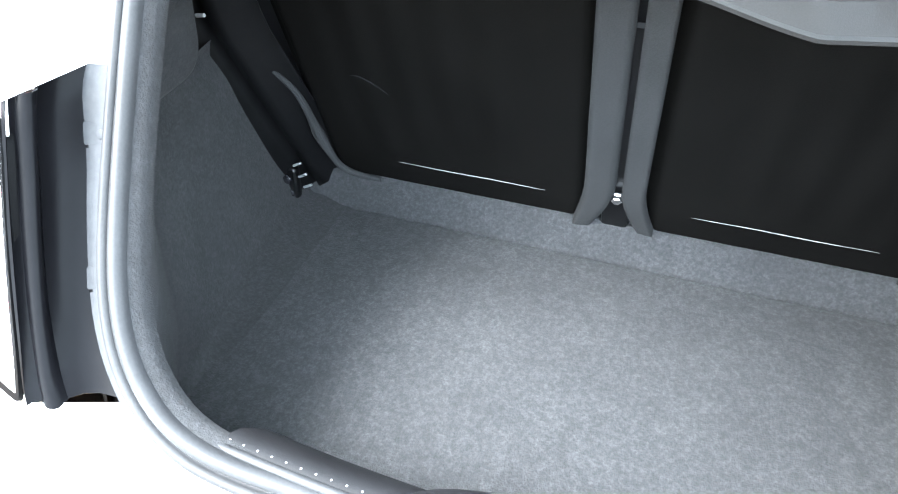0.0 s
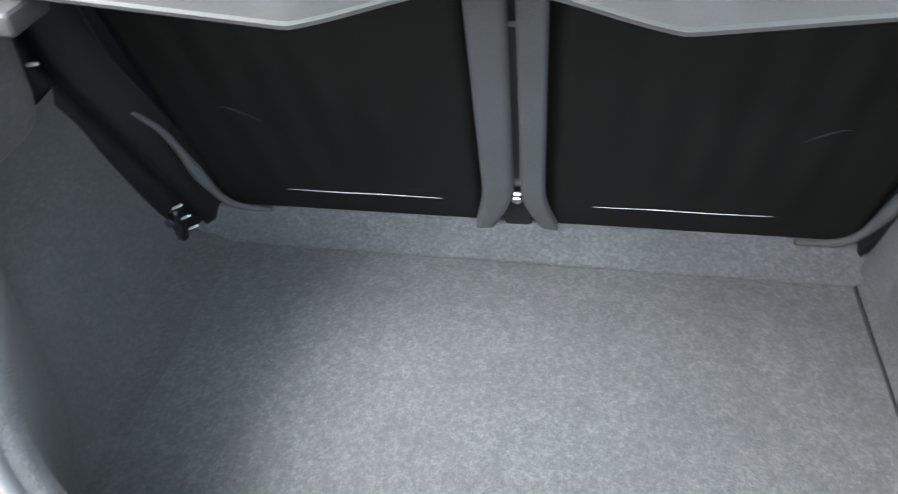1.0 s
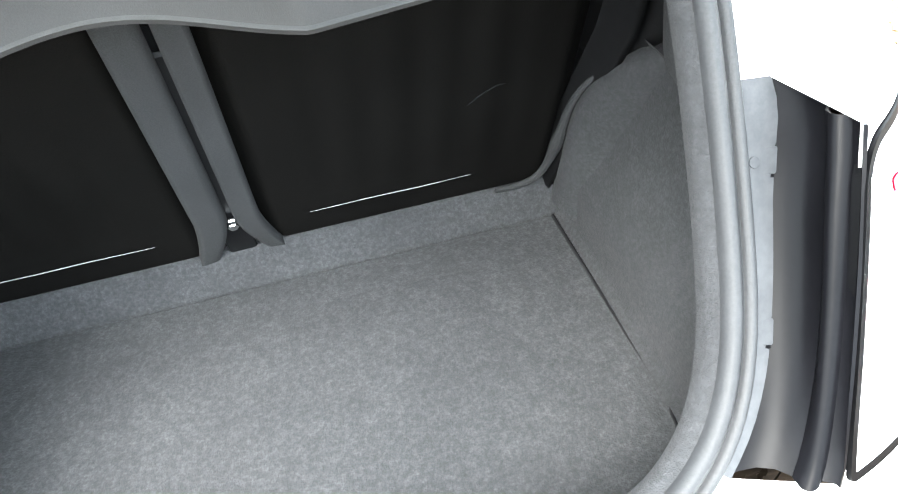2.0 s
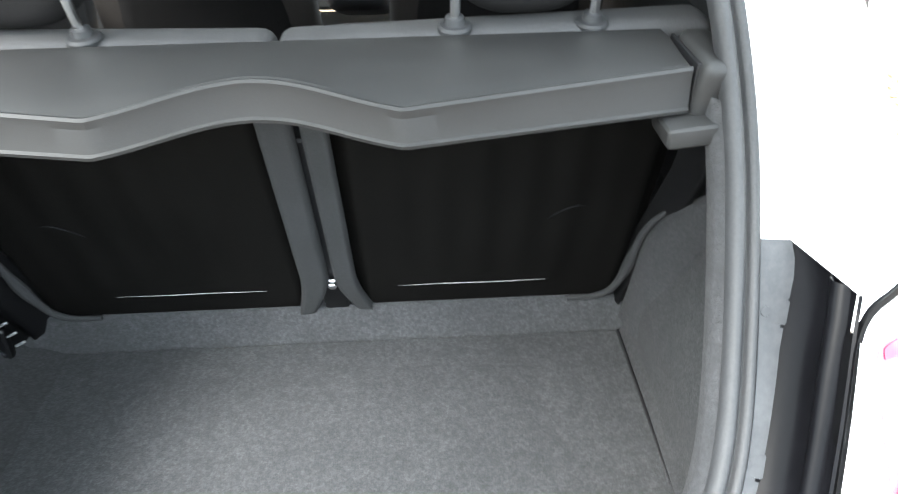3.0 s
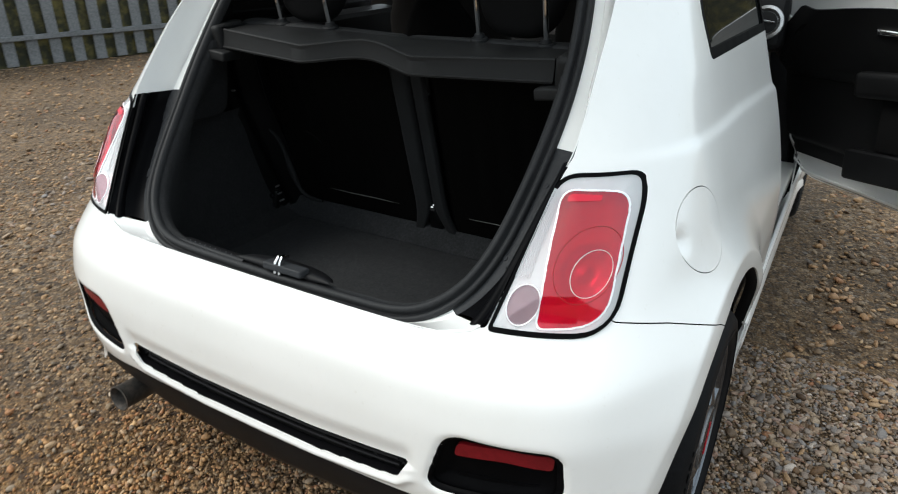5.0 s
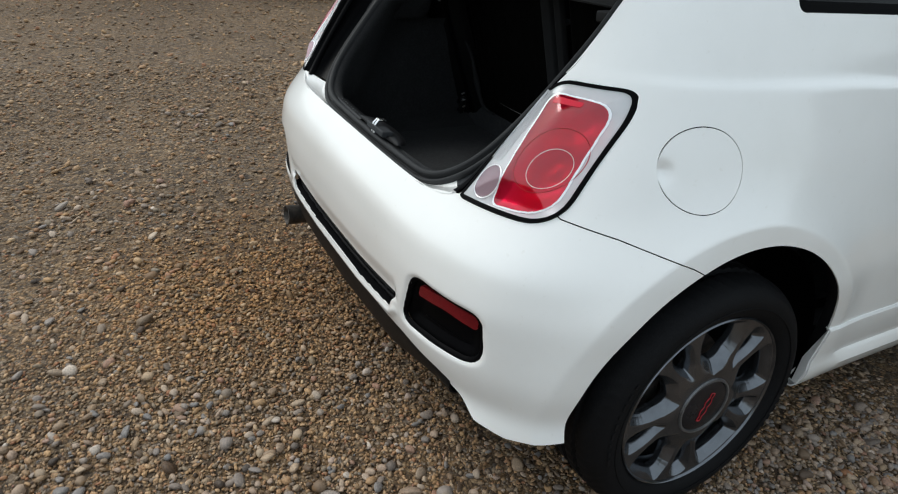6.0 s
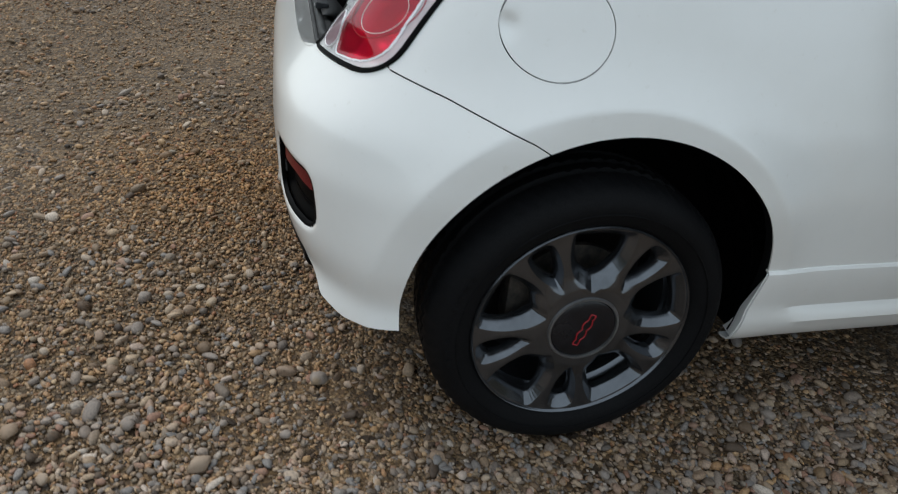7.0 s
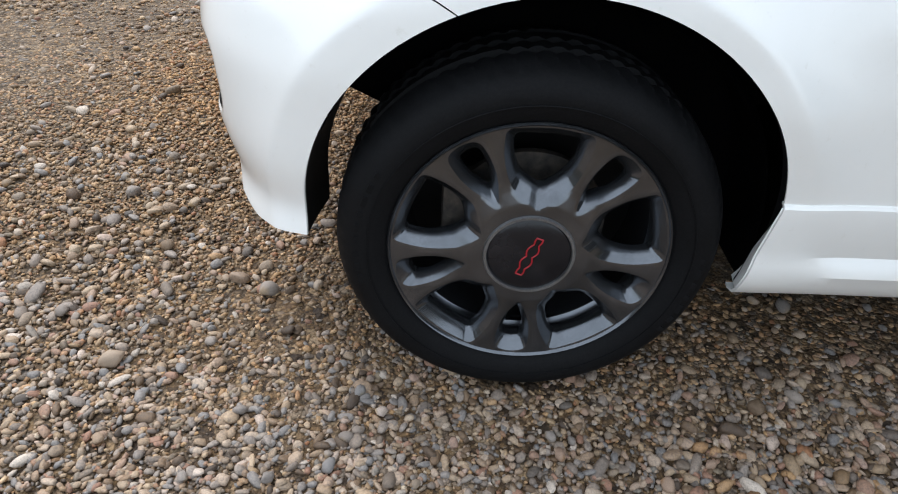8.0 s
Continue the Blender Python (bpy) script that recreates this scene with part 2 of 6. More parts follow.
CREASE_GLINT = two_tone("pale_crease_highlight", (0.11, 0.11, 0.105), (0.20, 0.20, 0.19), 60, 14, 0.4)
SILVER = two_tone("silver_plastic", (0.20, 0.203, 0.207), (0.25, 0.253, 0.257), 300, 12, 0.35, metal=0.3)
FLANGE = two_tone("dark_grey_boot_frame", (0.037, 0.03848, 0.04144), (0.04736, 0.04884, 0.0518), 120, 10, 0.45, Specular_IOR_Level=0.0844)
IVORY = two_tone("ivory_dashboard", (0.50, 0.50, 0.49), (0.56, 0.56, 0.55), 300, 8, 0.4)
CLOTH = two_tone("dark_brown_seat_cloth", (0.010686, 0.0087172, 0.0075924), (0.019122, 0.015747, 0.013779), 500, 9, 0.85, 0.3, Specular_IOR_Level=0.281)
HEADCLOTH = two_tone("grey_headrest_cloth", (0.02812, 0.02812, 0.029245), (0.04218, 0.04218, 0.043867), 500, 12, 0.85, 0.3, Specular_IOR_Level=0.281)
DISPLAY = material("red_display", (0.3, 0.0, 0.0), 0.4, **{"Emission_Color": (1.0, 0.06, 0.04, 1), "Emission_Strength": 0.12})
LEATHER = two_tone("dark_grey_leather", (0.029, 0.029, 0.031), (0.040, 0.040, 0.042), 420, 12, 0.42, 0.25, 0.0006, Specular_IOR_Level=0.45)
GROUND = make_ground()
PEBBLE = make_stone("loose_pebbles", True, (0.82, 0.73, 0.665))
BROWN_GRAVEL = make_stone("brown_gravel", True, (0.90, 0.67, 0.435))
TAN_GRAVEL = make_stone("tan_gravel", True, (0.78, 0.655, 0.52))
STONE = make_stone("single_pebble", False, (0.86, 0.79, 0.74))
FENCEGREY = two_tone("weathered_grey_board", (0.12, 0.125, 0.13), (0.22, 0.225, 0.23), 60, 2.0, 0.8, 0.3)
MOSS = two_tone("mossy_dark_board", (0.030, 0.032, 0.018), (0.17, 0.14, 0.04), 9, 3.0, 0.95, 0.5, 0.01, lo=0.45, hi=0.75)


# ---- mesh helpers ----
def mesh_object(name, verts, faces, mat, parent=None, label="", smooth=True, solid=0.0, mats=None):
    me = bpy.data.meshes.new(name)
    me.from_pydata([tuple(map(float, v)) for v in verts], [], [tuple(map(int, f)) for f in faces])
    me.materials.append(mat)
    if smooth:
        me.shade_smooth()
    me.validate()
    me.update()
    used = np.zeros(len(me.loops), np.int32)
    me.loops.foreach_get("edge_index", used)
    rim = np.bincount(used, minlength=len(me.edges)) == 1
    me.attributes.new("sharp_edge", "BOOLEAN", "EDGE").data.foreach_set("value", rim)
    ob = new(name, me)
    if parent:
        ob.parent = parent
    if label:
        ob["label"] = label
    if solid:
        s = ob.modifiers.new("thickness", "SOLIDIFY")
        s.thickness, s.offset, s.use_rim = solid, -1, True
    return ob


def part(name, bm, mat, parent, label="", smooth=True, angle=35):
    me = bpy.data.meshes.new(name)
    bm.normal_update()
    for f in bm.faces:
        f.smooth = smooth
    if smooth:
        for e in bm.edges:
            if len(e.link_faces) == 1 or len(e.link_faces) == 2 and e.calc_face_angle(0) > radians(angle):
                e.smooth = False
    bm.to_mesh(me)
    bm.free()
    me.materials.append(mat)
    ob = new(name, me)
    if parent:
        ob.parent = parent
    if label:
        ob["label"] = label
    return ob


def box(sx, sy, sz, bevel=0.0, segments=2, m=None):
    bm = bmesh.new()
    bmesh.ops.create_cube(bm, size=1.0)
    bmesh.ops.scale(bm, vec=(sx, sy, sz), verts=bm.verts)
    if bevel:
        bmesh.ops.bevel(bm, geom=bm.edges[:], offset=bevel, segments=segments, profile=0.6, affect="EDGES", clamp_overlap=True)
    if m is not None:
        bmesh.ops.transform(bm, matrix=m, verts=bm.verts)
    return bm


def tube(points, radius, sides=10, closed=False, squash=1.0):
    """A round bar along points."""
    pts = [Vector(p) for p in points]
    n = len(pts)
    bm, rings = bmesh.new(), []
    up = None
    for i, p in enumerate(pts):
        a = pts[(i - 1) % n] if (closed or i) else p
        b = pts[(i + 1) % n] if (closed or i < n - 1) else p
        d = (b - a).normalized()
        if up is None:
            up = Vector((0, 0, 1)) if abs(d.z) < 0.9 else Vector((1, 0, 0))
        s = d.cross(up).normalized()
        up = s.cross(d).normalized()
        r = radius[i] if isinstance(radius, (list, tuple)) else radius
        rings.append([bm.verts.new(p + (s * math.cos(t) + up * math.sin(t) * squash) * r) for t in (2 * math.pi * k / sides for k in range(sides))])
    for i in range(n if closed else n - 1):
        a, b = rings[i], rings[(i + 1) % n]
        for k in range(sides):
            bm.faces.new((a[k], a[(k + 1) % sides], b[(k + 1) % sides], b[k]))
    if not closed:
        bm.faces.new(rings[0][::-1])
        bm.faces.new(rings[-1])
    bmesh.ops.recalc_face_normals(bm, faces=bm.faces)
    return bm


def lathe(profile, segments=48, axis="X", closed=False):
    """A turned body: profile rows of (along the axis, radius)."""
    bm, rings = bmesh.new(), []
    for a, r in profile:
        ring = []
        for k in range(segments):
            t = 2 * math.pi * k / segments
            c, s = r * math.cos(t), r * math.sin(t)
            ring.append(bm.verts.new({"X": (a, c, s), "Y": (c, a, s), "Z": (c, s, a)}[axis]))
        rings.append(ring)
    m = len(rings)
    for i in range(m if closed else m - 1):
        for k in range(segments):
            bm.faces.new((rings[i][k], rings[i][(k + 1) % segments], rings[(i + 1) % m][(k + 1) % segments], rings[(i + 1) % m][k]))
    if not closed:
        for ring, r in ((rings[0], profile[0][1]), (rings[-1], profile[-1][1])):
            if r > 1e-6:
                bm.faces.new(ring)
    bmesh.ops.remove_doubles(bm, verts=bm.verts, dist=1e-6)
    bmesh.ops.recalc_face_normals(bm, faces=bm.faces)
    return bm


def outline(corners, steps=6):
    """A closed polygon with rounded corners: rows of (a, b, radius)."""
    out, n = [], len(corners)
    for i, (x, y, r) in enumerate(corners):
        p = Vector((x, y))
        if r <= 0:
            out.append(p)
            continue
        u, v = (Vector(corners[i - 1][:2]) - p), (Vector(corners[(i + 1) % n][:2]) - p)
        k = min(r, 0.49 * u.length, 0.49 * v.length)
        a, b = p + u.normalized() * k, p + v.normalized() * k
        out += [a * (1 - t) ** 2 + p * 2 * t * (1 - t) + b * t ** 2 for t in (j / steps for j in range(steps + 1))]
    return np.array([tuple(q) for q in out])


def inside(poly, a, b):
    """Signed distance to a polygon, positive inside."""
    a, b = np.asarray(a, float), np.asarray(b, float)
    dist, odd = np.full(a.shape, 1e9), np.zeros(a.shape, bool)
    for (x0, y0), (x1, y1) in zip(poly, np.roll(poly, -1, axis=0)):
        ex, ey = x1 - x0, y1 - y0
        t = np.clip(((a - x0) * ex + (b - y0) * ey) / (ex * ex + ey * ey + 1e-12), 0, 1)
        dist = np.minimum(dist, np.hypot(a - x0 - t * ex, b - y0 - t * ey))
        cross = ((y0 > b) != (y1 > b)) & (a < (x1 - x0) * (b - y0) / (y1 - y0 + 1e-12) + x0)
        odd ^= cross
    return np.where(odd, dist, -dist)


def clip(verts, faces, field):
    """Keeps the part of a mesh where field(x, y, z) > 0, cutting faces along the line."""
    v = np.asarray(verts, float)
    f = field(v[:, 0], v[:, 1], v[:, 2])
    f = np.where(np.abs(f) < 1e-7, 1e-7, f)
    keep, extra, cut, out = f > 0, [], {}, []
    for face in faces:
        k = [keep[i] for i in face]
        if all(k):
            out.append(face)
            continue
        if not any(k):
            continue
        poly = []
        for a, b in zip(face, face[1:] + face[:1]):
            if keep[a]:
                poly.append(a)
            if keep[a] != keep[b]:
                key = (min(a, b), max(a, b))
                if key not in cut:
                    p, q = key
                    t = f[p] / (f[p] - f[q])
                    cut[key] = len(v) + len(extra)
                    extra.append(v[p] * (1 - t) + v[q] * t)
                poly.append(cut[key])
        if len(poly) >= 3:
            out.append(tuple(poly))
    v = np.vstack([v, np.array(extra)]) if extra else v
    used = sorted({i for face in out for i in face})
    place = {i: k for k, i in enumerate(used)}
    return v[used] if used else np.zeros((0, 3)), [tuple(place[i] for i in face) for face in out]


def slab(poly, depth, soft, m):
    """A cushion: a polygon in x and z, drawn out along y, with edges rounded by soft."""
    mid = poly.mean(0)
    span = np.abs(poly - mid).max(0)
    rings = []
    for a in list(np.linspace(-90, 0, 6)) + list(np.linspace(0, 90, 6)):
        back = soft * (1 - math.cos(radians(a)))
        y = math.copysign(depth / 2 - soft + soft * abs(math.sin(radians(a))), a if a else 1) if a else None
        if y is None:
            y = (-1 if len(rings) < 6 else 1) * (depth / 2 - soft)
        k = 1 - back / span
        p = mid + (poly - mid) * k
        rings.append(np.column_stack([p[:, 0], np.full(len(p), y), p[:, 1]]))
    for y, at in ((-depth / 2 - .004, 0), (depth / 2 + .004, None)):
        p = mid + (poly - mid) * .3
        r = np.column_stack([p[:, 0], np.full(len(p), y), p[:, 1]])
        rings.insert(0, r) if at == 0 else rings.append(r)
    v, f = loft(rings, closed=True)
    n = len(poly)
    f = f + [tuple(range(n)), tuple(range(len(v) - n, len(v)))]
    bm = welded(v, f)
    bmesh.ops.recalc_face_normals(bm, faces=bm.faces)
    bmesh.ops.transform(bm, matrix=m, verts=bm.verts)
    return bm


def mirrored(verts, faces):
    return np.asarray(verts) * np.array([-1, 1, 1]), [tuple(reversed(f)) for f in faces]


def merged(*pairs):
    vs, fs, n = [], [], 0
    for v, f in pairs:
        vs.append(np.asarray(v))
        fs += [tuple(i + n for i in face) for face in f]
        n += len(v)
    return np.vstack(vs), fs


def loft(rings, closed=False):
    """A skin over rings of equal length."""
    m, n = len(rings), len(rings[0])
    verts = np.vstack([np.asarray(r) for r in rings])
    faces = []
    for i in range(m - 1):
        for k in range(n if closed else n - 1):
            k2 = (k + 1) % n
            faces.append((i * n + k, i * n + k2, (i + 1) * n + k2, (i + 1) * n + k))
    return verts, faces


def welded(verts, faces, near=2e-5):
    bm = bmesh.new()
    vs = [bm.verts.new(v) for v in verts]
    for f in faces:
        if len(set(f)) == len(f):
            try:
                bm.faces.new([vs[i] for i in f])
            except ValueError:
                pass
    bmesh.ops.remove_doubles(bm, verts=bm.verts, dist=near)
    return bm


# ---- body shape of the car: rear axle at y = 0, ground at z = 0 ----
Y0 = 0.3
def curve(pairs, soft=0.018):
    z = np.linspace(0.0, 1.6, 801)
    v = np.interp(z, [p[0] for p in pairs], [p[1] for p in pairs])
    k = np.exp(-0.5 * (np.arange(-60, 61) * 0.002 / soft) ** 2)
    pad = np.concatenate([np.full(60, v[0]), v, np.full(60, v[-1])])
    sm = np.convolve(pad, k / k.sum(), "valid")
    return lambda q: np.interp(q, z, sm)
WIDTH = curve([(.15, .784), (.275, .783), (.292, .780), (.320, .772), (.4, .784), (.55, .788), (.65, .778), (.74, .758), (.82, .738), (.9, .714), (.96, .695), (1.08, .66), (1.25, .60), (1.42, .52)])
REAR = curve([(.15, -.535), (.275, -.535), (.292, -.532), (.322, -.522), (.38, -.541), (.42, -.548), (.55, -.553), (.632, -.547), (.678, -.517), (.72, -.486), (.8, -.44), (.96, -.345), (1.1, -.235), (1.25, -.09), (1.42, .10)])
FRONT = curve([(.15, 2.72), (.3, 2.82), (.55, 2.86), (.7, 2.82), (.82, 2.6), (.92, 2.15), (.98, 1.95), (1.2, 1.6), (1.42, 1.15)])
SQUARE = curve([(.3, 5.2), (.55, 5.2), (.74, 4.5), (1.0, 4.5), (1.42, 4.2)])
def smooth(a, b, x):
    t = np.clip((x - a) / (b - a), 0, 1); return t * t * (3 - 2 * t)
def plan_row(z, nr, ns, nf):
    w, yr, yf, n = WIDTH(z), REAR(z), FRONT(z), SQUARE(z)
    t = np.linspace(0, 1, 900); a = np.pi / 2 * (3 * t ** 2 - 2 * t ** 3)
    def corner(y0, y1, m):
        x, y = w * np.sin(a) ** (2 / m), y0 + (y1 - y0) * np.cos(a) ** (2 / m)
        s = np.concatenate([[0], np.cumsum(np.hypot(np.diff(x), np.diff(y)))]); return x, y, s
    x, y, s = corner(Y0, yr, n); q = np.linspace(0, s[-1], nr)
    rx, ry = np.interp(q, s, x), np.interp(q, s, y)
    ys = min(1.1, yf - .1)
    sy = np.linspace(Y0, ys, ns + 1)[1:]; sx = np.full(ns, w)
    x, y, s = corner(ys, yf, 2.6); x, y = x[::-1], y[::-1]; s = s[-1] - s[::-1]
    q = np.linspace(0, s[-1], nf + 1)[1:]
    return np.concatenate([rx, sx, np.interp(q, s, x)]), np.concatenate([ry, sy, np.interp(q, s, y)])
FOG = outline([(.408, .417, .035), (.450, .546, .035), (.634, .542, .03), (.639, .430, .045)])
SLIT = outline([(-.5, .386, 0), (.15, .389, 0), (.350, .410, .008), (.376, .457, .008), (.15, .442, 0), (-.5, .438, 0)])
SLOT_X, SLOT_LOW, SLOT_HIGH = [0, .15, .35, .376], [.3875, .389, .410, .432], [.440, .442, .454, .457]


def moulding(x, y, z):
    """How far the bumper's skin is set back (+) or stands out (-) round its slot and its two inserts."""
    low, high = np.interp(x, SLOT_X, SLOT_LOW), np.interp(x, SLOT_X, SLOT_HIGH)
    across = 1 - smooth(.365, .395, x)
    back = .0085 * across * np.where(z > (low + high) / 2, 1 - smooth(0, .050, np.maximum(z - high, 0)), 0)
    back = back - .0065 * across * np.exp(-((z - low + .0135) / .0085) ** 2)
    gap = np.maximum(-inside(FOG, x, z), 0)
    back = back + .0075 * np.clip(1 - gap / .013, 0, 1) ** 2
    return np.where(y < -.30, back, 0.0)


def crease(y): return np.interp(y, [-.3, .3, .82, 1.6], [.966, .945, .905, .86])
def detail(x, y, z):
    dx = np.zeros_like(x)
    for yc in (0., 2.3):
        r = np.hypot(y - yc, z - .325)
        low = np.where(y > yc, .25 + .75 * smooth(.37, .55, z), 1.0)
        q = r - .390 - .010 * smooth(0, .35, yc - y)
        inner, outer = .0225 + .10 * np.minimum(q, .03), .0225 * np.clip(1 - q / .115, 0, 1) ** 2
        k = smooth(-.004, .004, q)
        dx += low * (inner * (1 - k) + outer * k)
    side = smooth(.45, .68, x) * smooth(-.42, -.1, y)
    dx += side * .0085 * (.5 - .5 * np.tanh((z - crease(y)) / .0065))
    return x + dx * np.clip(x / .5, 0, 1), y + moulding(x, y, z)
def grid(z0, z1, nz, nr=110, ns=60, nf=60):
    zs = np.linspace(z0, z1, nz); P = np.empty((nz, nr + ns + nf, 3))
    for i, z in enumerate(zs):
        x, y = plan_row(z, nr, ns, nf); P[i, :, 2] = z
        P[i, :, 0], P[i, :, 1] = detail(x, y, np.full_like(x, z))
    return P


GRID = grid(0.262, 1.42, 226, 190, 104, 50)
NZ, NU = GRID.shape[:2]
SKIN_V = GRID.reshape(-1, 3)
SKIN_F = [(i * NU + j, i * NU + j + 1, (i + 1) * NU + j + 1, (i + 1) * NU + j) for i in range(NZ - 1) for j in range(NU - 1)]
NORMAL = np.cross(np.gradient(GRID, axis=1), np.gradient(GRID, axis=0))
NORMAL /= np.linalg.norm(NORMAL, axis=2, keepdims=True) + 1e-12
SKIN_N = NORMAL.reshape(-1, 3)

LAMP = outline([(.484, .7185, .008), (.662, .716, .05), (.6535, .902, .03), (.641, .9445, .024), (.53, .944, .03), (.506, .83, .02)])
RED = outline([(.556, .728, .012), (.645, .733, .04), (.631, .914, .03), (.541, .920, .02), (.546, .83, .02)])
HATCH = outline([(-.5, .703, 0), (.39, .703, .02), (.482, .722, .004), (.506, .83, .02), (.530, .937, .01), (.542, .966, .005), (.541, 1.03, .02), (.53, 1.16, .03), (.50, 1.33, .04), (.46, 1.6, 0), (-.5, 1.6, 0)])
QUARTER = outline([(.112, 1.071, .02), (.795, 1.051, .004), (.795, 1.37, .02), (.34, 1.365, .08), (.105, 1.19, .06)])
DOOR = outline([(.70, .415, .03), (1.66, .40, .1), (1.76, .60, .2), (1.74, .96, .03), (1.30, 1.385, .08), (.80, 1.385, .01), (.795, 1.06, 0), (.803, .90, .03), (.792, .75, .05), (.745, .55, .05)])
BOTTOM_X = [0, .40, .53, .585, .624, .686, .74, .80]
BOTTOM_Z = [.355, .372, .354, .326, .288, .276, .283, .30]
SEAM_Y = [-.6, -.38, -.362, -.281, -.188, -.153, -.12, -.10]
SEAM_Z = [.76, .76, .733, .71, .675, .66, .641, 0]
FLAP = (-.1195, .8195)


def keep_bottom(x, y, z):
    return z - np.where(y < 0.0, np.interp(x, BOTTOM_X, BOTTOM_Z), np.where((y > .2) & (y < 2.0), .396, 0.27))


def keep_arches(x, y, z):
    out = np.full(x.shape, 1.0)
    for yc in (0.0, 2.3):
        a = np.arctan2(z - .325, y - yc)
        r = np.hypot(y - yc, z - .325) - .343 - .014 * np.clip(np.cos(a - .66), 0, 1) ** 2
        out = np.minimum(out, np.where(z > .325, r, np.abs(y - yc) - .343))
    return np.where(x > .3, out, 1.0)


def keep_hatch(x, y, z):
    return np.where(y < .55, -inside(HATCH, x, z), 1.0)


def keep_small(x, y, z):
    f = np.minimum(-inside(FOG, x, z), -inside(SLIT, x, z))
    f = np.minimum(f, -inside(LAMP, x, z) - .001)
    return np.where(y < 0.0, f, 1.0)


def keep_side(x, y, z):
    f = np.minimum(-inside(QUARTER, y, z), -inside(DOOR, y, z) - .002)
    screen = np.where((y > 1.15) & (z > 1.02) & (z < 1.39), np.interp(z, [1.0, 1.4], [.56, .44]) - x, -1.0)
    return np.where(x > .42, f, np.minimum(1.0, -screen))


def keep_screen(x, y, z):
    s = np.minimum(np.interp(z, [1.0, 1.4], [.60, .46]) - x, np.minimum(z - 1.02, 1.385 - z))
    return np.where(y > 1.1, -s, 1.0)


def seam(x, y, z):
    return z - np.interp(y, SEAM_Y, SEAM_Z)


def flap_distance(x, y, z):
    return np.hypot(y - FLAP[0], (z - FLAP[1]) * 1.205)


def cut(v, f, *fields):
    for q in fields:
        v, f = clip(v, f, q)
    return v, f


def skin_patch(field, offset=0.0, dome=None):
    """A piece of the outer skin where field > 0, moved along the skin's normal."""
    v = SKIN_V + SKIN_N * (offset if dome is None else (offset + dome(SKIN_V[:, 0], SKIN_V[:, 1], SKIN_V[:, 2]))[:, None])
    f0 = field(SKIN_V[:, 0], SKIN_V[:, 1], SKIN_V[:, 2])
    pick = [face for face in SKIN_F if max(f0[i] for i in face) > 0]
    used = sorted({i for face in pick for i in face})
    place = {i: k for k, i in enumerate(used)}
    both = np.hstack([v[used], f0[used][:, None]])
    faces = [tuple(place[i] for i in face) for face in pick]
    values = both[:, 3]
    return clip(both[:, :3], faces, lambda x, y, z: values)


car = new("car")
tagged(car, "white three-door hatchback with open boot and open doors, parked on gravel", "car")

skin = cut(SKIN_V, SKIN_F, keep_bottom, keep_arches, keep_hatch, keep_small, keep_side, keep_screen)
bumper_half = cut(*skin, lambda x, y, z: -seam(x, y, z) - .0012)
upper_half = cut(*skin, lambda x, y, z: seam(x, y, z) - .0012)
upper_right = cut(*upper_half, lambda x, y, z: flap_distance(x, y, z) - .0882)


def panel(name, v, f, mat, label="", solid=0.004):
    bm = welded(v, f, .0006)
    ob = part(name, bm, mat, car, label, angle=50)
    s = ob.modifiers.new("thickness", "SOLIDIFY")
    s.thickness, s.offset = solid, -1
    return ob


# roof: rings over the top edge of the skin
top = GRID[-1]
ring = np.vstack([top, (top * np.array([-1, 1, 1]))[::-1][1:-1]])
centre = np.array([0, .62, 1.42])
roof_rings = [np.column_stack([(ring[:, :2] - centre[:2]) * k + centre[:2], np.full(len(ring), 1.42 + .066 * (1 - k ** 2.2))]) for k in (1, .97, .92, .84, .7, .5, .25, .02)]
rv, rf = loft(roof_rings, closed=True)
panel("body_shell", *merged(upper_right, mirrored(*upper_half), (rv, rf)), PAINT, "glossy white painted steel body")
panel("rear_bumper", *merged(bumper_half, mirrored(*bumper_half)), PAINT, "smooth white rear bumper")


def side_x(y, z):
    w, yr, n = WIDTH(z), REAR(z), SQUARE(z)
    x = w * np.clip(1 - np.clip((Y0 - y) / (Y0 - yr), 0, 1) ** n, 0, 1) ** (1 / n)
    return detail(x, y, z)[0]


def flap_sheet(radius, offset, rings=22, spokes=72):
    """A round sheet of the side skin at the fuel flap, with its finger dimple."""
    rows = []
    for k in range(rings + 1):
        r = max(radius * k / rings, 1e-5)
        t = np.linspace(0, 2 * np.pi, spokes + 1)[:-1]
        y, z = FLAP[0] + r * np.cos(t), FLAP[1] + r * np.sin(t) / 1.205
        d = np.hypot(y - (FLAP[0] - .074), z - FLAP[1])
        dent = -.010 * np.exp(-(d / .016) ** 2)
        rows.append(np.column_stack([side_x(y, z) + offset + dent, y, z]))
    v, f = loft(rows, closed=True)
    return v, [tuple(reversed(q)) for q in f]


flap = panel("fuel_flap", *flap_sheet(.0862, .0005), PAINT, "round white fuel flap with a finger dimple")
mesh_object("flap_recess", *flap_sheet(.0917, -.012, 4), BLACK, flap)

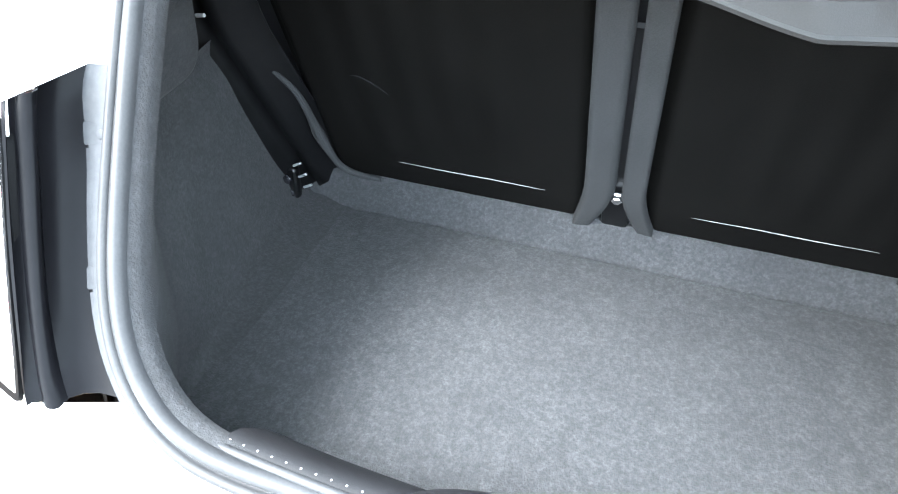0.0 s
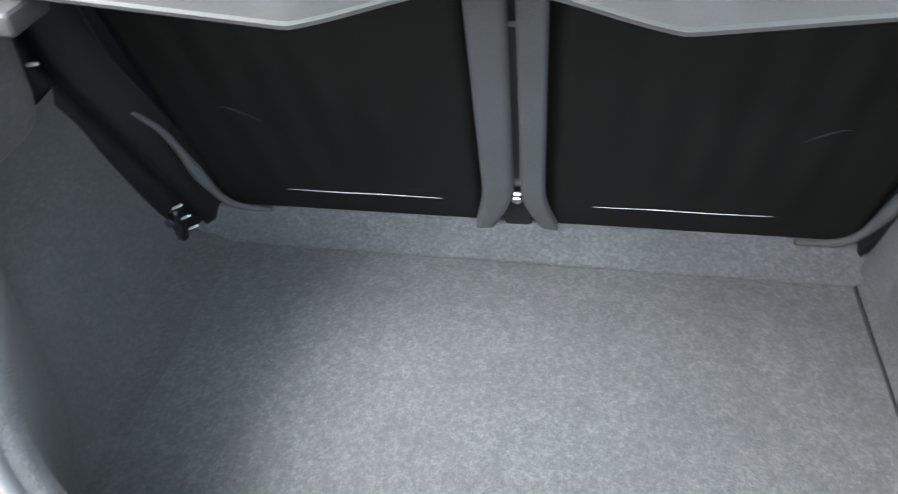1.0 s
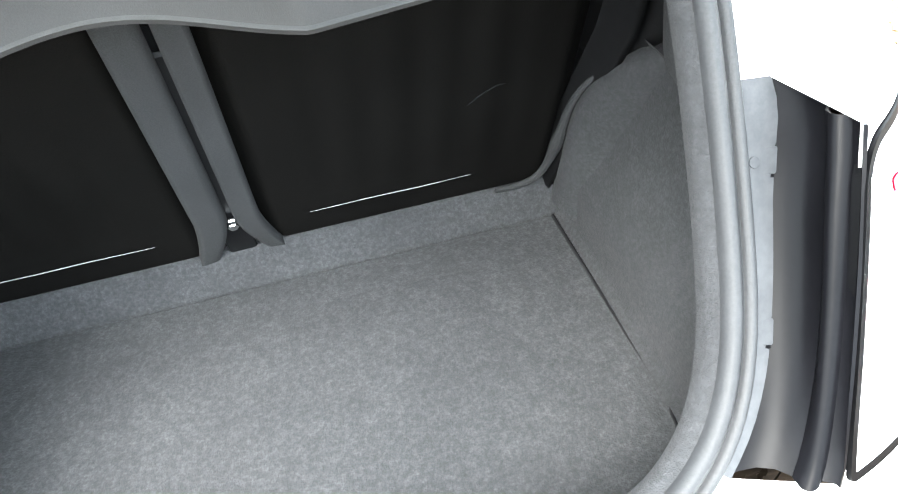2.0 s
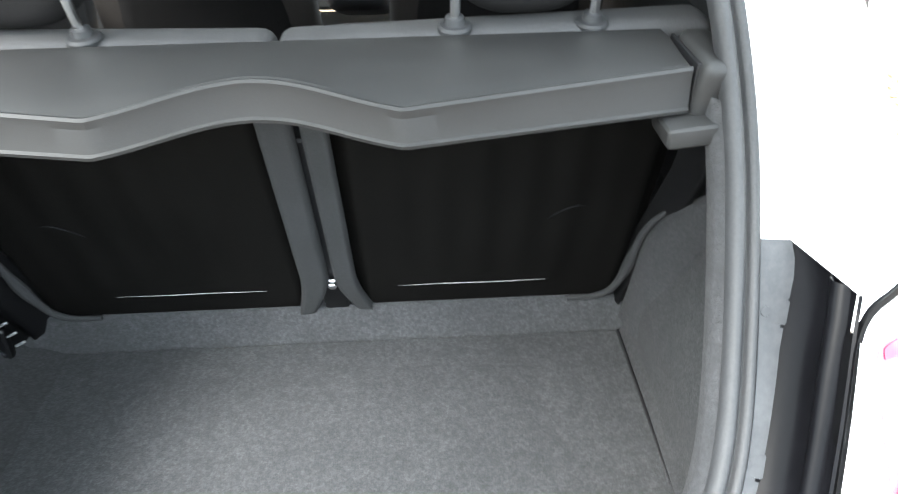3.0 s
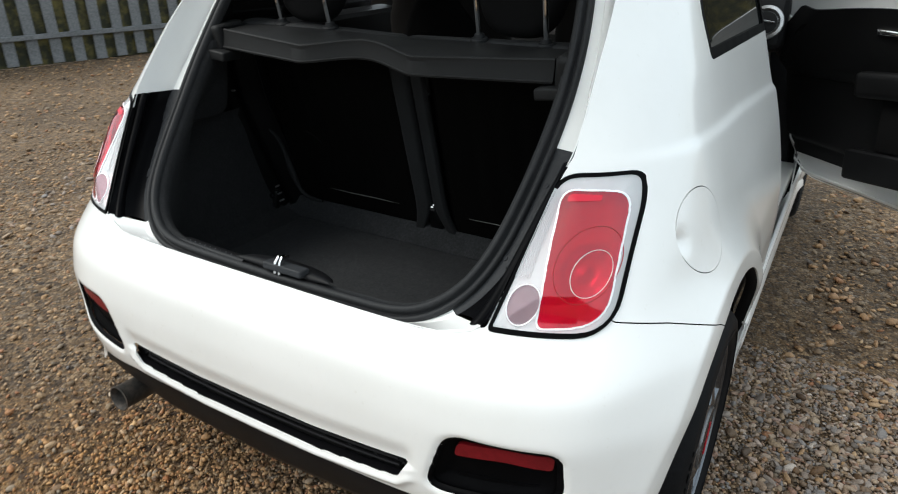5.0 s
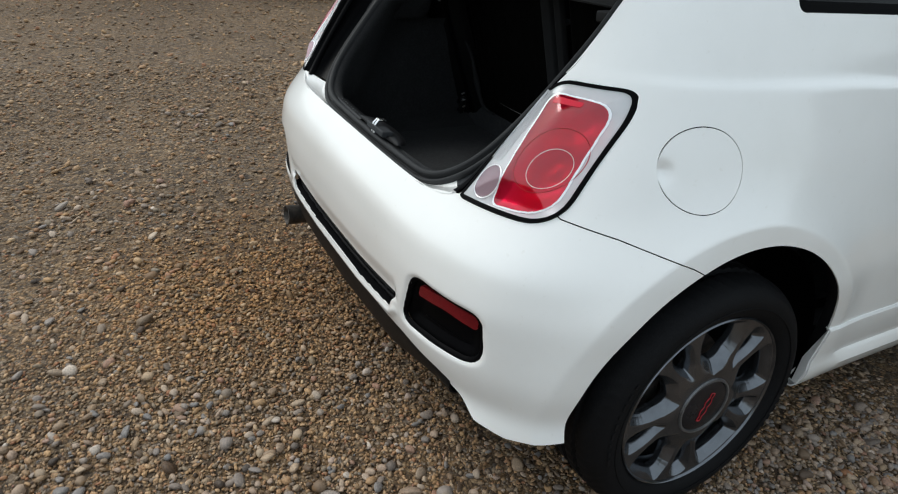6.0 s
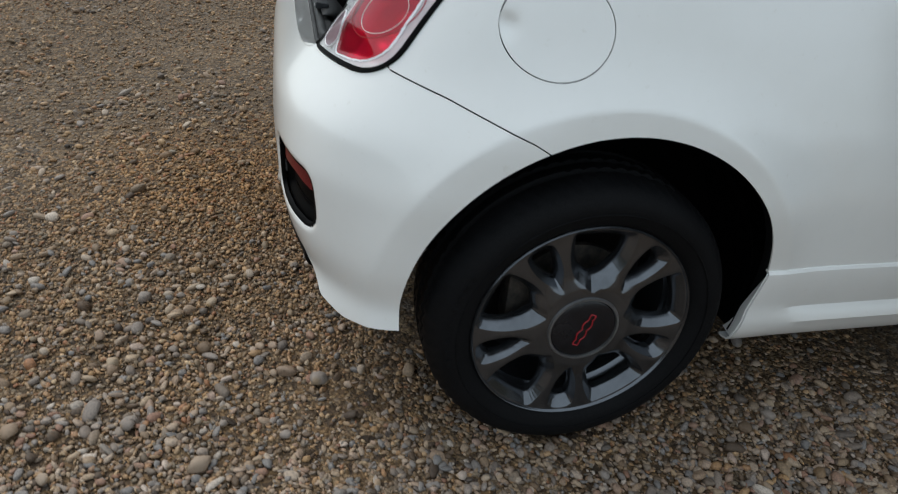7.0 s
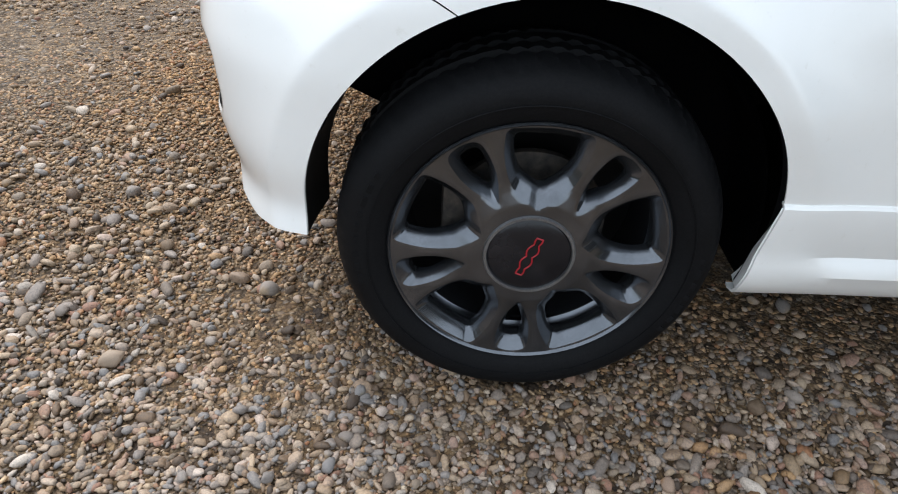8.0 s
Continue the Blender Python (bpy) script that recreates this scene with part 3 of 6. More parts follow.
def pieces(v, f):
    """The separate sheets of a mesh, one by one."""
    near = {tuple(np.round(p, 4)): k for k, p in enumerate(v)}
    up = list(range(len(v)))

    def top(k):
        while up[k] != k:
            up[k] = up[up[k]]
            k = up[k]
        return k
    for k, p in enumerate(v):
        up[top(k)] = top(near[tuple(np.round(p, 4))])
    for q in f:
        for k in q[1:]:
            up[top(k)] = top(q[0])
    heaps = {}
    for q in f:
        heaps.setdefault(top(q[0]), []).append(q)
    for heap in heaps.values():
        used = sorted({k for q in heap for k in q})
        turn = {k: n for n, k in enumerate(used)}
        yield np.array(v)[used], [tuple(turn[k] for k in q) for q in heap]


# inner lining of the cabin, a little inside the skin
lining_v, lining_f = cut(SKIN_V - SKIN_N * .03, SKIN_F, lambda x, y, z: z - .98, lambda x, y, z: np.where((y < .55), -inside(HATCH, x * .94, z + .012), 1.0), keep_side, keep_screen)
for lim_f in (lambda x, y, z: .95 - y, lambda x, y, z: y - .95):
    half_v, half_f = clip(lining_v, lining_f, lim_f)
    for one_v, one_f in pieces(half_v, half_f):
        mesh_object("cabin_lining", one_v, one_f, BLACK, car, "dark grey plastic pillar trim")
        mesh_object("cabin_lining", *mirrored(one_v, one_f), BLACK, car, "dark grey plastic pillar trim")
mesh_object("headliner", np.array([p * np.array([.93, .93, 1]) + np.array([0, .04, -.035]) for p in rv]), rf, TRIM, car)


# ---- hatch frame and seal ----
def hatch_y(x, z):
    d = z - .72
    return -.395 + .975 * d - .3175 * d * d - .115 * x * x


SEAL_HALF = [(0, .672), (.10, .673), (.20, .676), (.27, .679), (.32, .687), (.362, .704), (.40, .733), (.424, .767), (.44, .808), (.452, .865), (.462, .94), (.468, 1.02), (.463, 1.11), (.447, 1.20), (.42, 1.30), (.37, 1.385), (.27, 1.425), (.14, 1.43), (0, 1.43)]


def resample(points, n):
    p = np.array(points, float)
    for _ in range(3):
        q = np.empty((2 * len(p) - 2, 2))
        q[0::2], q[1::2] = .75 * p[:-1] + .25 * p[1:], .25 * p[:-1] + .75 * p[1:]
        p = np.vstack([p[:1], q, p[-1:]])
    s = np.concatenate([[0], np.cumsum(np.hypot(*np.diff(p, axis=0).T))])
    t = np.linspace(0, s[-1], n)
    return np.column_stack([np.interp(t, s, p[:, 0]), np.interp(t, s, p[:, 1])])


NSEAL = 110
half = resample(SEAL_HALF, NSEAL)
seal_xz = np.vstack([half, (half * np.array([-1, 1]))[::-1][1:-1]])
seal_pts = np.column_stack([seal_xz[:, 0], hatch_y(seal_xz[:, 0], seal_xz[:, 1]), seal_xz[:, 1]])
tang = np.roll(seal_pts, -1, 0) - np.roll(seal_pts, 1, 0)
tang /= np.linalg.norm(tang, axis=1, keepdims=True)
slope = .975 - .635 * (seal_pts[:, 2] - .72)
face_n = np.column_stack([np.zeros(len(seal_pts)), -np.ones(len(seal_pts)), slope])
face_n /= np.linalg.norm(face_n, axis=1, keepdims=True)
side_n = np.cross(tang, face_n)
out_n = np.where((side_n[:, [0]] * seal_pts[:, [0]] + side_n[:, [2]] * (seal_pts[:, [2]] - 1.0)) > 0, side_n, -side_n)


def seal_ring(o, h):
    return seal_pts + out_n * o + face_n * h


# rubber seal: two beads with a groove between
profile = [(-.013, -.004), (-.013, .006), (-.009, .013), (-.003, .015), (.002, .012), (.003, .003), (.0055, .001), (.008, .006), (.011, .0105), (.016, .0105), (.0195, .006), (.020, -.004)]
v, f = loft([seal_ring(o, h) for o, h in profile], closed=True)
mesh_object("boot_seal", v, f, RUBBER, car, "black double-bead rubber boot seal")

# painted frame between the seal and the skin opening
OPEN = [(0, .703), (.2, .703), (.39, .703), (.45, .708), (.482, .722), (.492, .77), (.506, .83), (.518, .88), (.530, .937), (.542, .966), (.541, 1.03), (.536, 1.10), (.53, 1.16), (.515, 1.25), (.50, 1.33), (.46, 1.40), (.30, 1.42), (.15, 1.42), (0, 1.42)]
oh = resample(OPEN, NSEAL)
SEAL_AT = [0, np.abs(half[:, 0] - .34)[:NSEAL // 2].argmin()] + [np.abs(half[:, 1] - q).argmin() for q in (.722, .84, .935, 1.05, 1.33)] + [NSEAL - 1]
EDGE_AT = [0, np.abs(oh[:, 0] - .40)[:NSEAL // 2].argmin()] + [np.abs(oh[:, 1] - q).argmin() for q in (.726, .85, .944, 1.05, 1.33)] + [NSEAL - 1]
so = np.interp(np.arange(NSEAL), SEAL_AT, EDGE_AT)
oh = np.column_stack([np.interp(so, np.arange(NSEAL), oh[:, 0]), np.interp(so, np.arange(NSEAL), oh[:, 1])])


def skin_y(x, z):
    w, yr, n = WIDTH(z), REAR(z), SQUARE(z)
    return Y0 - (Y0 - yr) * np.clip(1 - (np.abs(x) / w) ** n, 0, 1) ** (1 / n)


edge_h = np.column_stack([oh[:, 0], skin_y(oh[:, 0], oh[:, 1]), oh[:, 1]])
edge = np.vstack([edge_h, (edge_h * np.array([-1, 1, 1]))[::-1][1:-1]])
flange_in = seal_ring(.018, -.002)
grow = np.interp(seal_pts[:, 2], [.68, .72, .80, .88, .935, .96, 1.05, 1.4], [.012, .014, .020, .028, .042, .036, .024, .014])
flange_out = seal_pts + out_n * (.018 + grow)[:, None] + face_n * -.004
low = (1 - smooth(.692, .724, seal_pts[:, 2]))[:, None]
flange_out = flange_out * (1 - low) + (edge * .25 + flange_in * .75) * low
fr_v, fr_f = loft([seal_ring(-.006, -.012), flange_in, flange_out], closed=True)
wall_v, wall_f = loft([flange_out, edge * .65 + flange_out * .35, edge], closed=True)
ez = edge[:, 2]
beside_lamp = lambda i: .730 < ez[i % len(edge)] < .950
wall_f = [q for q in wall_f if not any(beside_lamp(i) for i in q)]
low_face = lambda q: all(ez[i % len(edge)] < .730 for i in q)
seal_z = seal_pts[:, 2]
white_face = lambda q: low_face(q) or all(seal_z[i % len(edge)] > .945 for i in q) and all(i >= len(edge) for i in q)
sill_f, side_f = [q for q in fr_f if white_face(q)], [q for q in fr_f if not white_face(q)]
frame_ob = mesh_object("boot_frame", fr_v, side_f, FLANGE, car, "dark grey boot opening frame")
frame_ob.modifiers.new("thickness", "SOLIDIFY").thickness = .002
sill_ob = mesh_object("painted_frame", *merged((fr_v, sill_f), (wall_v, wall_f)), PAINT, car, "white painted edge of the boot opening")
sill_ob.modifiers.new("thickness", "SOLIDIFY").thickness = .002


# ---- boot lining ----
s_half = np.arange(NSEAL)
z_at = lambda q: np.interp(q, half[:, 1], s_half)
knots = [0, z_at(.683), z_at(.705), z_at(.735), z_at(.80), z_at(.90), z_at(.96), z_at(1.0), z_at(1.06), z_at(1.2), NSEAL - 1]
sec = np.column_stack([np.interp(s_half, knots, [0, .42, .475, .492, .51, .555, .572, .545, .51, .49, .02]), np.interp(s_half, knots, [.501, .501, .503, .52, .575, .74, .83, .875, .95, 1.2, 1.40])])
sec_full = np.vstack([sec, (sec * np.array([-1, 1]))[::-1][1:-1]])


def boot_ring(k):
    """k from 0 at the seal to 1 at the seats."""
    y0 = seal_pts[:, 1] + .05
    y = y0 + (np.maximum(.175 - .27 * np.clip(sec_full[:, 1] - .55, 0, .5), y0 + .03) - y0) * k
    side = np.sign(sec_full[:, 0]) * smooth(.40, .49, np.abs(sec_full[:, 0]))
    wide = np.where(sec_full[:, 0] < 0, .022 + .040 * (1 - smooth(.55, .80, sec_full[:, 1])), -.006 + .021 * (1 - smooth(.52, .60, sec_full[:, 1])))
    soft_foot = .016 * k * np.exp(-((sec_full[:, 0] + .470) / .030) ** 2)
    return np.column_stack([sec_full[:, 0] + side * wide * k, y, sec_full[:, 1] + soft_foot])


r0 = seal_ring(-.012, .002)
r1 = seal_ring(-.022, -.022)
r2 = r1 * .35 + boot_ring(0.06) * .65
bl_v, bl_f = loft([r0, seal_ring(-.020, -.006), r1, r2, boot_ring(.10), boot_ring(.3), boot_ring(.55), boot_ring(.8), boot_ring(1.0)], closed=True)
bl_v, bl_f = clip(bl_v, bl_f, lambda x, y, z: np.minimum(1.06 - z, np.maximum(.845 - z, -.045 - y)))
mesh_object("boot_lining", bl_v, bl_f, SHADED_CARPET, car, "grey felt lining of the boot sides, coloured darker for shade")
mat_pts = outline([(-.488, -.345, .08), (.486, -.345, .03), (.486, .1285, .004), (-.488, .1285, .004)])
bm = bmesh.new()
lo = [bm.verts.new((x, y, .502)) for x, y in mat_pts]
hi = [bm.verts.new((x, y, .5065)) for x, y in mat_pts]
bm.faces.new(hi)
for k in range(len(lo)):
    k2 = (k + 1) % len(lo)
    bm.faces.new((lo[k], lo[k2], hi[k2], hi[k]))
part("boot_floor_mat", bm, CARPET, car, "grey speckled felt boot floor mat", angle=60)
# thin dark tube stands for the shaded gap between mat and side wall
part("floor_gap_line", tube([(.4895, .128, .508), (.4895, -.10, .508), (.487, -.25, .508), (.476, -.31, .508)], .0026, 6), BLACK, car, "dark strip for the shaded gap beside the floor mat")
# raised strip of carpet at the foot of the seats
n = 40
xs = np.linspace(-.54, .515, n)
strip_rows = [np.column_stack([xs, np.full(n, y), np.full(n, z)]) for y, z in ((.131, .500), (.132, .509), (.134, .512), (.166, .553), (.170, .556), (.21, .557))]
sv, sf = loft(strip_rows)
part("carpet_step", welded(sv, sf), CARPET, car, "grey carpet strip at the foot of the seats", angle=12)

# sill cover with press studs, latch cover and striker
xs = np.linspace(-.290, -.090, 41)
bow = .010 * (np.abs(xs) / .31) ** 2.5
cv, cf = loft([np.column_stack([xs + .8 * (.689 - z) * (xs + .09) / -.2, y + bow, np.full(41, z)]) for y, z in ((-.436, .687), (-.432, .6885), (-.420, .687), (-.410, .682), (-.397, .667), (-.393, .660), (-.397, .650))])
sill = mesh_object("sill_cover", cv, cf, BLACK, car, "black plastic load sill cover with press studs")
for k in range(11):
    x = -.284 + k * .0163
    stud = lathe([(0, .0013), (.0007, .0010), (.0009, .0003)], 8, "Z")
    bmesh.ops.transform(stud, matrix=pose(x, -.4275 + .010 * (abs(x) / .31) ** 2.5, .6878), verts=stud.verts)
    part("stud", stud, STEEL, sill)
xs = np.linspace(-.292, -.088, 41)
lv, lf = loft([np.column_stack([xs, y + .010 * (np.abs(xs) / .31) ** 2.5, np.full(41, z)]) for y, z in ((-.444, .682), (-.443, .690), (-.439, .6925), (-.434, .6915), (-.432, .685))])
mesh_object("sill_ledge", lv, lf, RUBBER, sill, "grey bead along the load sill")
xs = np.linspace(-.105, .135, 31)
bell = np.sqrt(np.clip(1 - ((xs - .015) / .122) ** 2, 0, 1))
lv, lf = loft([np.column_stack([xs, -.438 + dy * bell, .6955 + dz * bell]) for dy, dz in ((0, -.006), (0, .002), (.020, .003), (.046, -.003), (.055, -.014))])
mesh_object("latch_plate", lv, lf, BLACK, car, "black lens-shaped latch plate")
part("latch_cover", box(.098, .030, .015, .005, 3, pose(.026, -.436, .7005, -8)), FLANGE, car, "grey latch cover block")
striker = tube([(q + .013, y - .020, z) for q, y, z in ((-.006, -.428, .690), (-.006, -.424, .712), (-.0045, -.416, .720), (-.0045, -.398, .716), (.0045, -.398, .716), (.0045, -.416, .720), (.006, -.424, .712), (.006, -.428, .690))], .0034, 10)
part("striker", striker, CHROME, car, "bright steel boot striker loop")

# ---- rear seats ----
LEAN = 15.3


def on_back(x, up, proud=0.0):
    """A point on the rear face of the seat backs: up metres along it from its foot."""
    a = radians(LEAN)
    return Vector((x, .174 - math.sin(a) * up - math.cos(a) * proud, .553 + math.cos(a) * up - math.sin(a) * proud))


def resample_path(points, n):
    p = np.array(points)
    s = np.concatenate([[0], np.cumsum(np.linalg.norm(np.diff(p, axis=0), axis=1))])
    t = np.linspace(0, s[-1], n)
    q = np.column_stack([np.interp(t, s, p[:, k]) for k in range(3)])
    for _ in range(4):
        q[1:-1] = .25 * q[:-2] + .5 * q[1:-1] + .25 * q[2:]
    return [tuple(r) for r in q]


for s in (1, -1):
    n, m = 60, 40
    us, vs = np.linspace(0, 1, n), np.linspace(0, 1, m)
    rows = []
    for vv in vs:
        row = []
        for uu in us:
            x = .036 + uu * .469
            up = vv * .518 - .008
            r = min(uu * .475, (1 - uu) * .475, vv * .565 + .03, (1 - vv) * .565)
            fold = .0022 * math.sin(uu * 46) * smooth(.03, .12, r) * smooth(.1, .3, vv) + .004 * math.exp(-((up - .062) / .006) ** 2) * (1 if .07 < uu * .475 < .34 else 0)
            q = on_back(x * s, up, fold - .02 * (1 - smooth(0, .03, r)))
            row.append(tuple(q))
        rows.append(np.array(row))
    v1, f1 = loft(rows)
    seat = mesh_object("rear_seat_back", v1, f1 if s > 0 else [tuple(reversed(f)) for f in f1], SEATBACK, car, "black cloth back of the folding rear seat")
    sol = seat.modifiers.new("thickness", "SOLIDIFY")
    sol.thickness, sol.offset = .05, -1
    # pale tube stands in for the highlight along the pressed crease
    part("crease_highlight", tube([on_back(s * x, .061 + .0006 * math.sin(x * 40), .0055) for x in np.linspace(.110, .358, 16)], [.0002 + .0007 * math.sin(math.pi * (k + .3) / 15.6) ** .9 for k in range(16)], 6), CREASE_GLINT, seat, "pale line painted for the highlight along the seat back crease")
    # slightly paler arc drawn in for a faint curved highlight
    part("highlight_arc", tube([on_back(s * (.345 + .055 * q), .215 + .028 * math.sin(1.9 * q), .0016) for q in np.linspace(0, 1, 10)], [.0004 + .0022 * math.sin(math.pi * (k + .3) / 9.6) for k in range(10)], 5, squash=.4), BLACK, seat, "pale arc painted for a curved highlight")
    strip = []
    for k in range(26):
        up = -.004 + k * .0212
        flare = max(0, 1 - k / 4.5) ** 1.6
        c0 = .006 + .034 * flare
        c1 = (.041 if s > 0 else .047) + (.024 if s > 0 else .016) * flare
        strip.append([tuple(on_back(s * (c0 + (c1 - c0) * t), up, (.010 if t < .95 else -.004) - (.012 if t < .03 else 0) + .002 * t)) for t in (0, .04, .2, .4, .6, .8, .93, 1)])
    v1, f1 = loft([np.array(r) for r in strip])
    mesh_object("fabric_edge", v1, f1, PIPING, seat, "grey fabric strip along the seat split").modifiers.new("thickness", "SOLIDIFY").thickness = .003
    rim_path = [(.400, .160, .559), (.430, .160, .560), (.462, .157, .566), (.478, .153, .585), (.489, .144, .625), (.493, .132, .668), (.495, .121, .71), (.501, .112, .742), (.513, .106, .762), (.526, .101, .778)]
    part("seat_edge", tube([(s * x, y, z) for x, y, z in resample_path(rim_path, 40)], [.002 + .0045 * math.sin(math.pi * min(1, (k + 2) / 43)) ** .5 + .0035 * math.exp(-((k - 20) / 4) ** 2) for k in range(40)], 10), PIPING, seat, "grey rolled edge of the seat cover")
    # black hinge plate between the wheel housing and the seat
    rows = []
    line_a = [(.600, .000, 1.03), (.612, .030, .865), (.560, .128, .515)] if s < 0 else [(.565, .000, 1.03), (.578, .030, .865), (.512, .145, .525)]
    line_b = [(.500, .030, 1.03), (.513, .075, .865), (.470, .185, .545)]
    for q in np.linspace(0, 1, 16):
        pick = lambda ln: Vector([float(np.interp(q, [0, .3, 1], [r[k] for r in ln])) for k in range(3)])
        a, b = pick(line_a), pick(line_b)
        rows.append(np.array([(s * (a.x + (b.x - a.x) * t), a.y + (b.y - a.y) * t + dy, a.z + (b.z - a.z) * t) for t, dy in ((-.08, .01), (0, 0), (.12, -.004), (.2, .006), (.42, .008), (.48, -.006), (.62, -.006), (.70, .01), (1, .016))]))
    v1, f1 = loft(rows)
    bracket = mesh_object("seat_hinge", v1, f1, HINGE, car, "black seat hinge bracket beside the wheel housing")
    bracket.modifiers.new("thickness", "SOLIDIFY").thickness = .004
    if s < 0:
        part("hinge_foot", box(.026, .022, .075, .010, 3, pose(s * .552, .118, .545, -10)), HINGE, bracket)
    for z in (.565, .535) if s < 0 else ():
        b = lathe([(0, .008), (.003, .008), (.005, .005), (.005, .001)], 14, "Y")
        bmesh.ops.transform(b, matrix=pose(s * (.552 if s < 0 else .522), .106, z, -10) @ Matrix.Diagonal((1, -1, 1, 1)), verts=b.verts)
        part("hinge_bolt", b, GLOSSY, bracket)
    if s < 0:
        for k, (dx, z) in enumerate(((0, .60), (.006, .578), (.012, .557))):
            part("spring_clip", box(.020, .006, .0045, .0015, 1, pose(-.527 + dx, .108, z, -25, -28)), SILVER, bracket, "shiny metal clip")
catch = part("seat_catch", box(.042, .014, .075, .006, 2, pose(.001, .166, .585, LEAN)), HINGE, car, "black seat bracket with a bright hexagon bolt")
bolt = lathe([(0, .0115), (.003, .0115), (.003, .0085), (.010, .0085), (.0115, .0065), (.0115, .001)], 6, "Y")
bmesh.ops.transform(bolt, matrix=pose(.001, .155, .622, LEAN) @ Matrix.Diagonal((1, -1, 1, 1)), verts=bolt.verts)
bmesh.ops.recalc_face_normals(bolt, faces=bolt.faces)
part("hexagon_bolt", bolt, CHROME, catch, "bright hexagon bolt", angle=20)
part("seat_gap_filler", box(.05, .05, .40, .004, 1, pose(0, .155, .74, LEAN)), BLACK, car)

for s in (1, -1):
    top_poly = outline([(-.122, .030, .05), (-.06, .078, .06), (.06, .078, .06), (.122, .030, .05), (.120, -.040, .035), (.055, -.052, .05), (-.055, -.052, .05), (-.120, -.040, .035)], 6)
    head = part("headrest", slab(top_poly, .115, .042, pose(s * .282, .004, 1.276, -8)), LEATHER, car, "dark grey padded rear headrest on two posts", angle=60)
    pad_out = outline([(-.106, .12, .03), (.106, .12, .03), (.111, -.005, .08), (.070, -.112, .06), (-.070, -.112, .06), (-.111, -.005, .08)], 8)
    part("front_pad", slab(pad_out, .064, .028, pose(s * .282, .066, 1.205, -6)), DARKCLOTH, head, "dark hanging front pad with a rounded foot", angle=60)
    for x in (.2025, .3555):
        part("post", tube([(s * x, .024, 1.08), (s * (x + .0005), .008, 1.15), (s * (x + .001), -.008, 1.235)], .0058, 10), CHROME, head, "bright chrome post")
        b = lathe([(0, .019), (.006, .0195), (.009, .017), (.010, .012), (.017, .0105), (.0185, .007)], 20, "Z")
        bmesh.ops.transform(b, matrix=pose(s * x, .023, 1.084, 8), verts=b.verts)
        part("post_guide", b, RUBBER, head, "grey plastic post guide")
    shoulder = box(.492, .070, .05, .022, 4, pose(s * .2475, .040, 1.063, 0, s * -1.5))
    part("seat_shoulder", shoulder, HEADCLOTH, car)

# felt cover that swells over the wheel housing beside the seat
edge_a = [(.496, .142, .530), (.500, .134, .589), (.503, .112, .715), (.520, .085, .774), (.550, .045, .830), (.582, .010, .852)]
edge_b = [(.540, .030, .525), (.560, .030, .589), (.580, .020, .700), (.592, .008, .760), (.600, .000, .810), (.606, -.006, .845)]
pa, pb = np.array(resample_path(edge_a, 24)), np.array(resample_path(edge_b, 24))
cover_rows = [pa + np.array([.014, .030, .0]), pa + np.array([.003, .010, .0])]
for t in np.linspace(0, 1, 8):
    cover_rows.append(pa + (pb - pa) * t + np.array([-.6, -.8, .0]) * .012 * math.sin(math.pi * min(1, t + .12)))
v1, f1 = loft(cover_rows)
mesh_object("wheel_housing_cover", v1, f1, SHADED_CARPET, car, "grey felt cover swelling over the wheel housing, coloured darker for shade").modifiers.new("thickness", "SOLIDIFY").thickness = .003

# felt pads high on the side walls, with a black panel between each pad and the seat
pad_poly = outline([(-.215, .853, .02), (-.036, .850, .045), (-.036, 1.055, .02), (-.075, 1.055, .01)], 8)
for s in (1, -1):
    rings = []
    mid_y, mid_z = pad_poly.mean(0)
    for shrink, deep in ((1.0, .070), (1.0, .026), (.985, .010), (.95, .003), (.90, .0), (.5, -.002), (.05, -.002)):
        y, z = mid_y + (pad_poly[:, 0] - mid_y) * shrink, mid_z + (pad_poly[:, 1] - mid_z) * shrink
        x = np.interp(z, [.85, 1.05], [.527, .492]) + deep
        rings.append(np.column_stack([s * x, y, z]))
    v1, f1 = loft(rings, closed=True)
    mesh_object("side_pad", v1, f1, SHADED_CARPET, car, "grey felt pad high on the boot side, coloured darker for shade")
    us = np.linspace(0, 1, 12)
    rows = [np.column_stack([s * ((.560 if s > 0 else .578) + (.048 if s > 0 else .030) * us - .03 * smooth(.9, 1.06, np.full(12, z))), -.055 + .10 * us, np.full(12, z)]) for z in np.linspace(.825, 1.06, 8)]
    v1, f1 = loft(rows)
    inner = mesh_object("inner_panel", v1, f1, HINGE, car, "black inner panel behind the felt pad")
    inner.modifiers.new("thickness", "SOLIDIFY").thickness = .004
    if s < 0:
        part("panel_clip", box(.016, .005, .005, .0015, 1, pose(-.545, .004, .905, 0, -8)), SILVER, inner, "small bright metal clip")

# ---- parcel shelf ----
xs = np.linspace(-.428, .428, 121)


def wave(a):
    t = np.clip(a / .145, 0, 1) * np.pi / 2
    return .5 * np.sin(t) ** 2 + .5 * (1 - np.cos(t))


def shelf_edge(x):
    a = np.abs(x)
    return np.where(a < .145, -.115 - .040 * wave(a), -.155 + .050 * (a - .145) / .3)


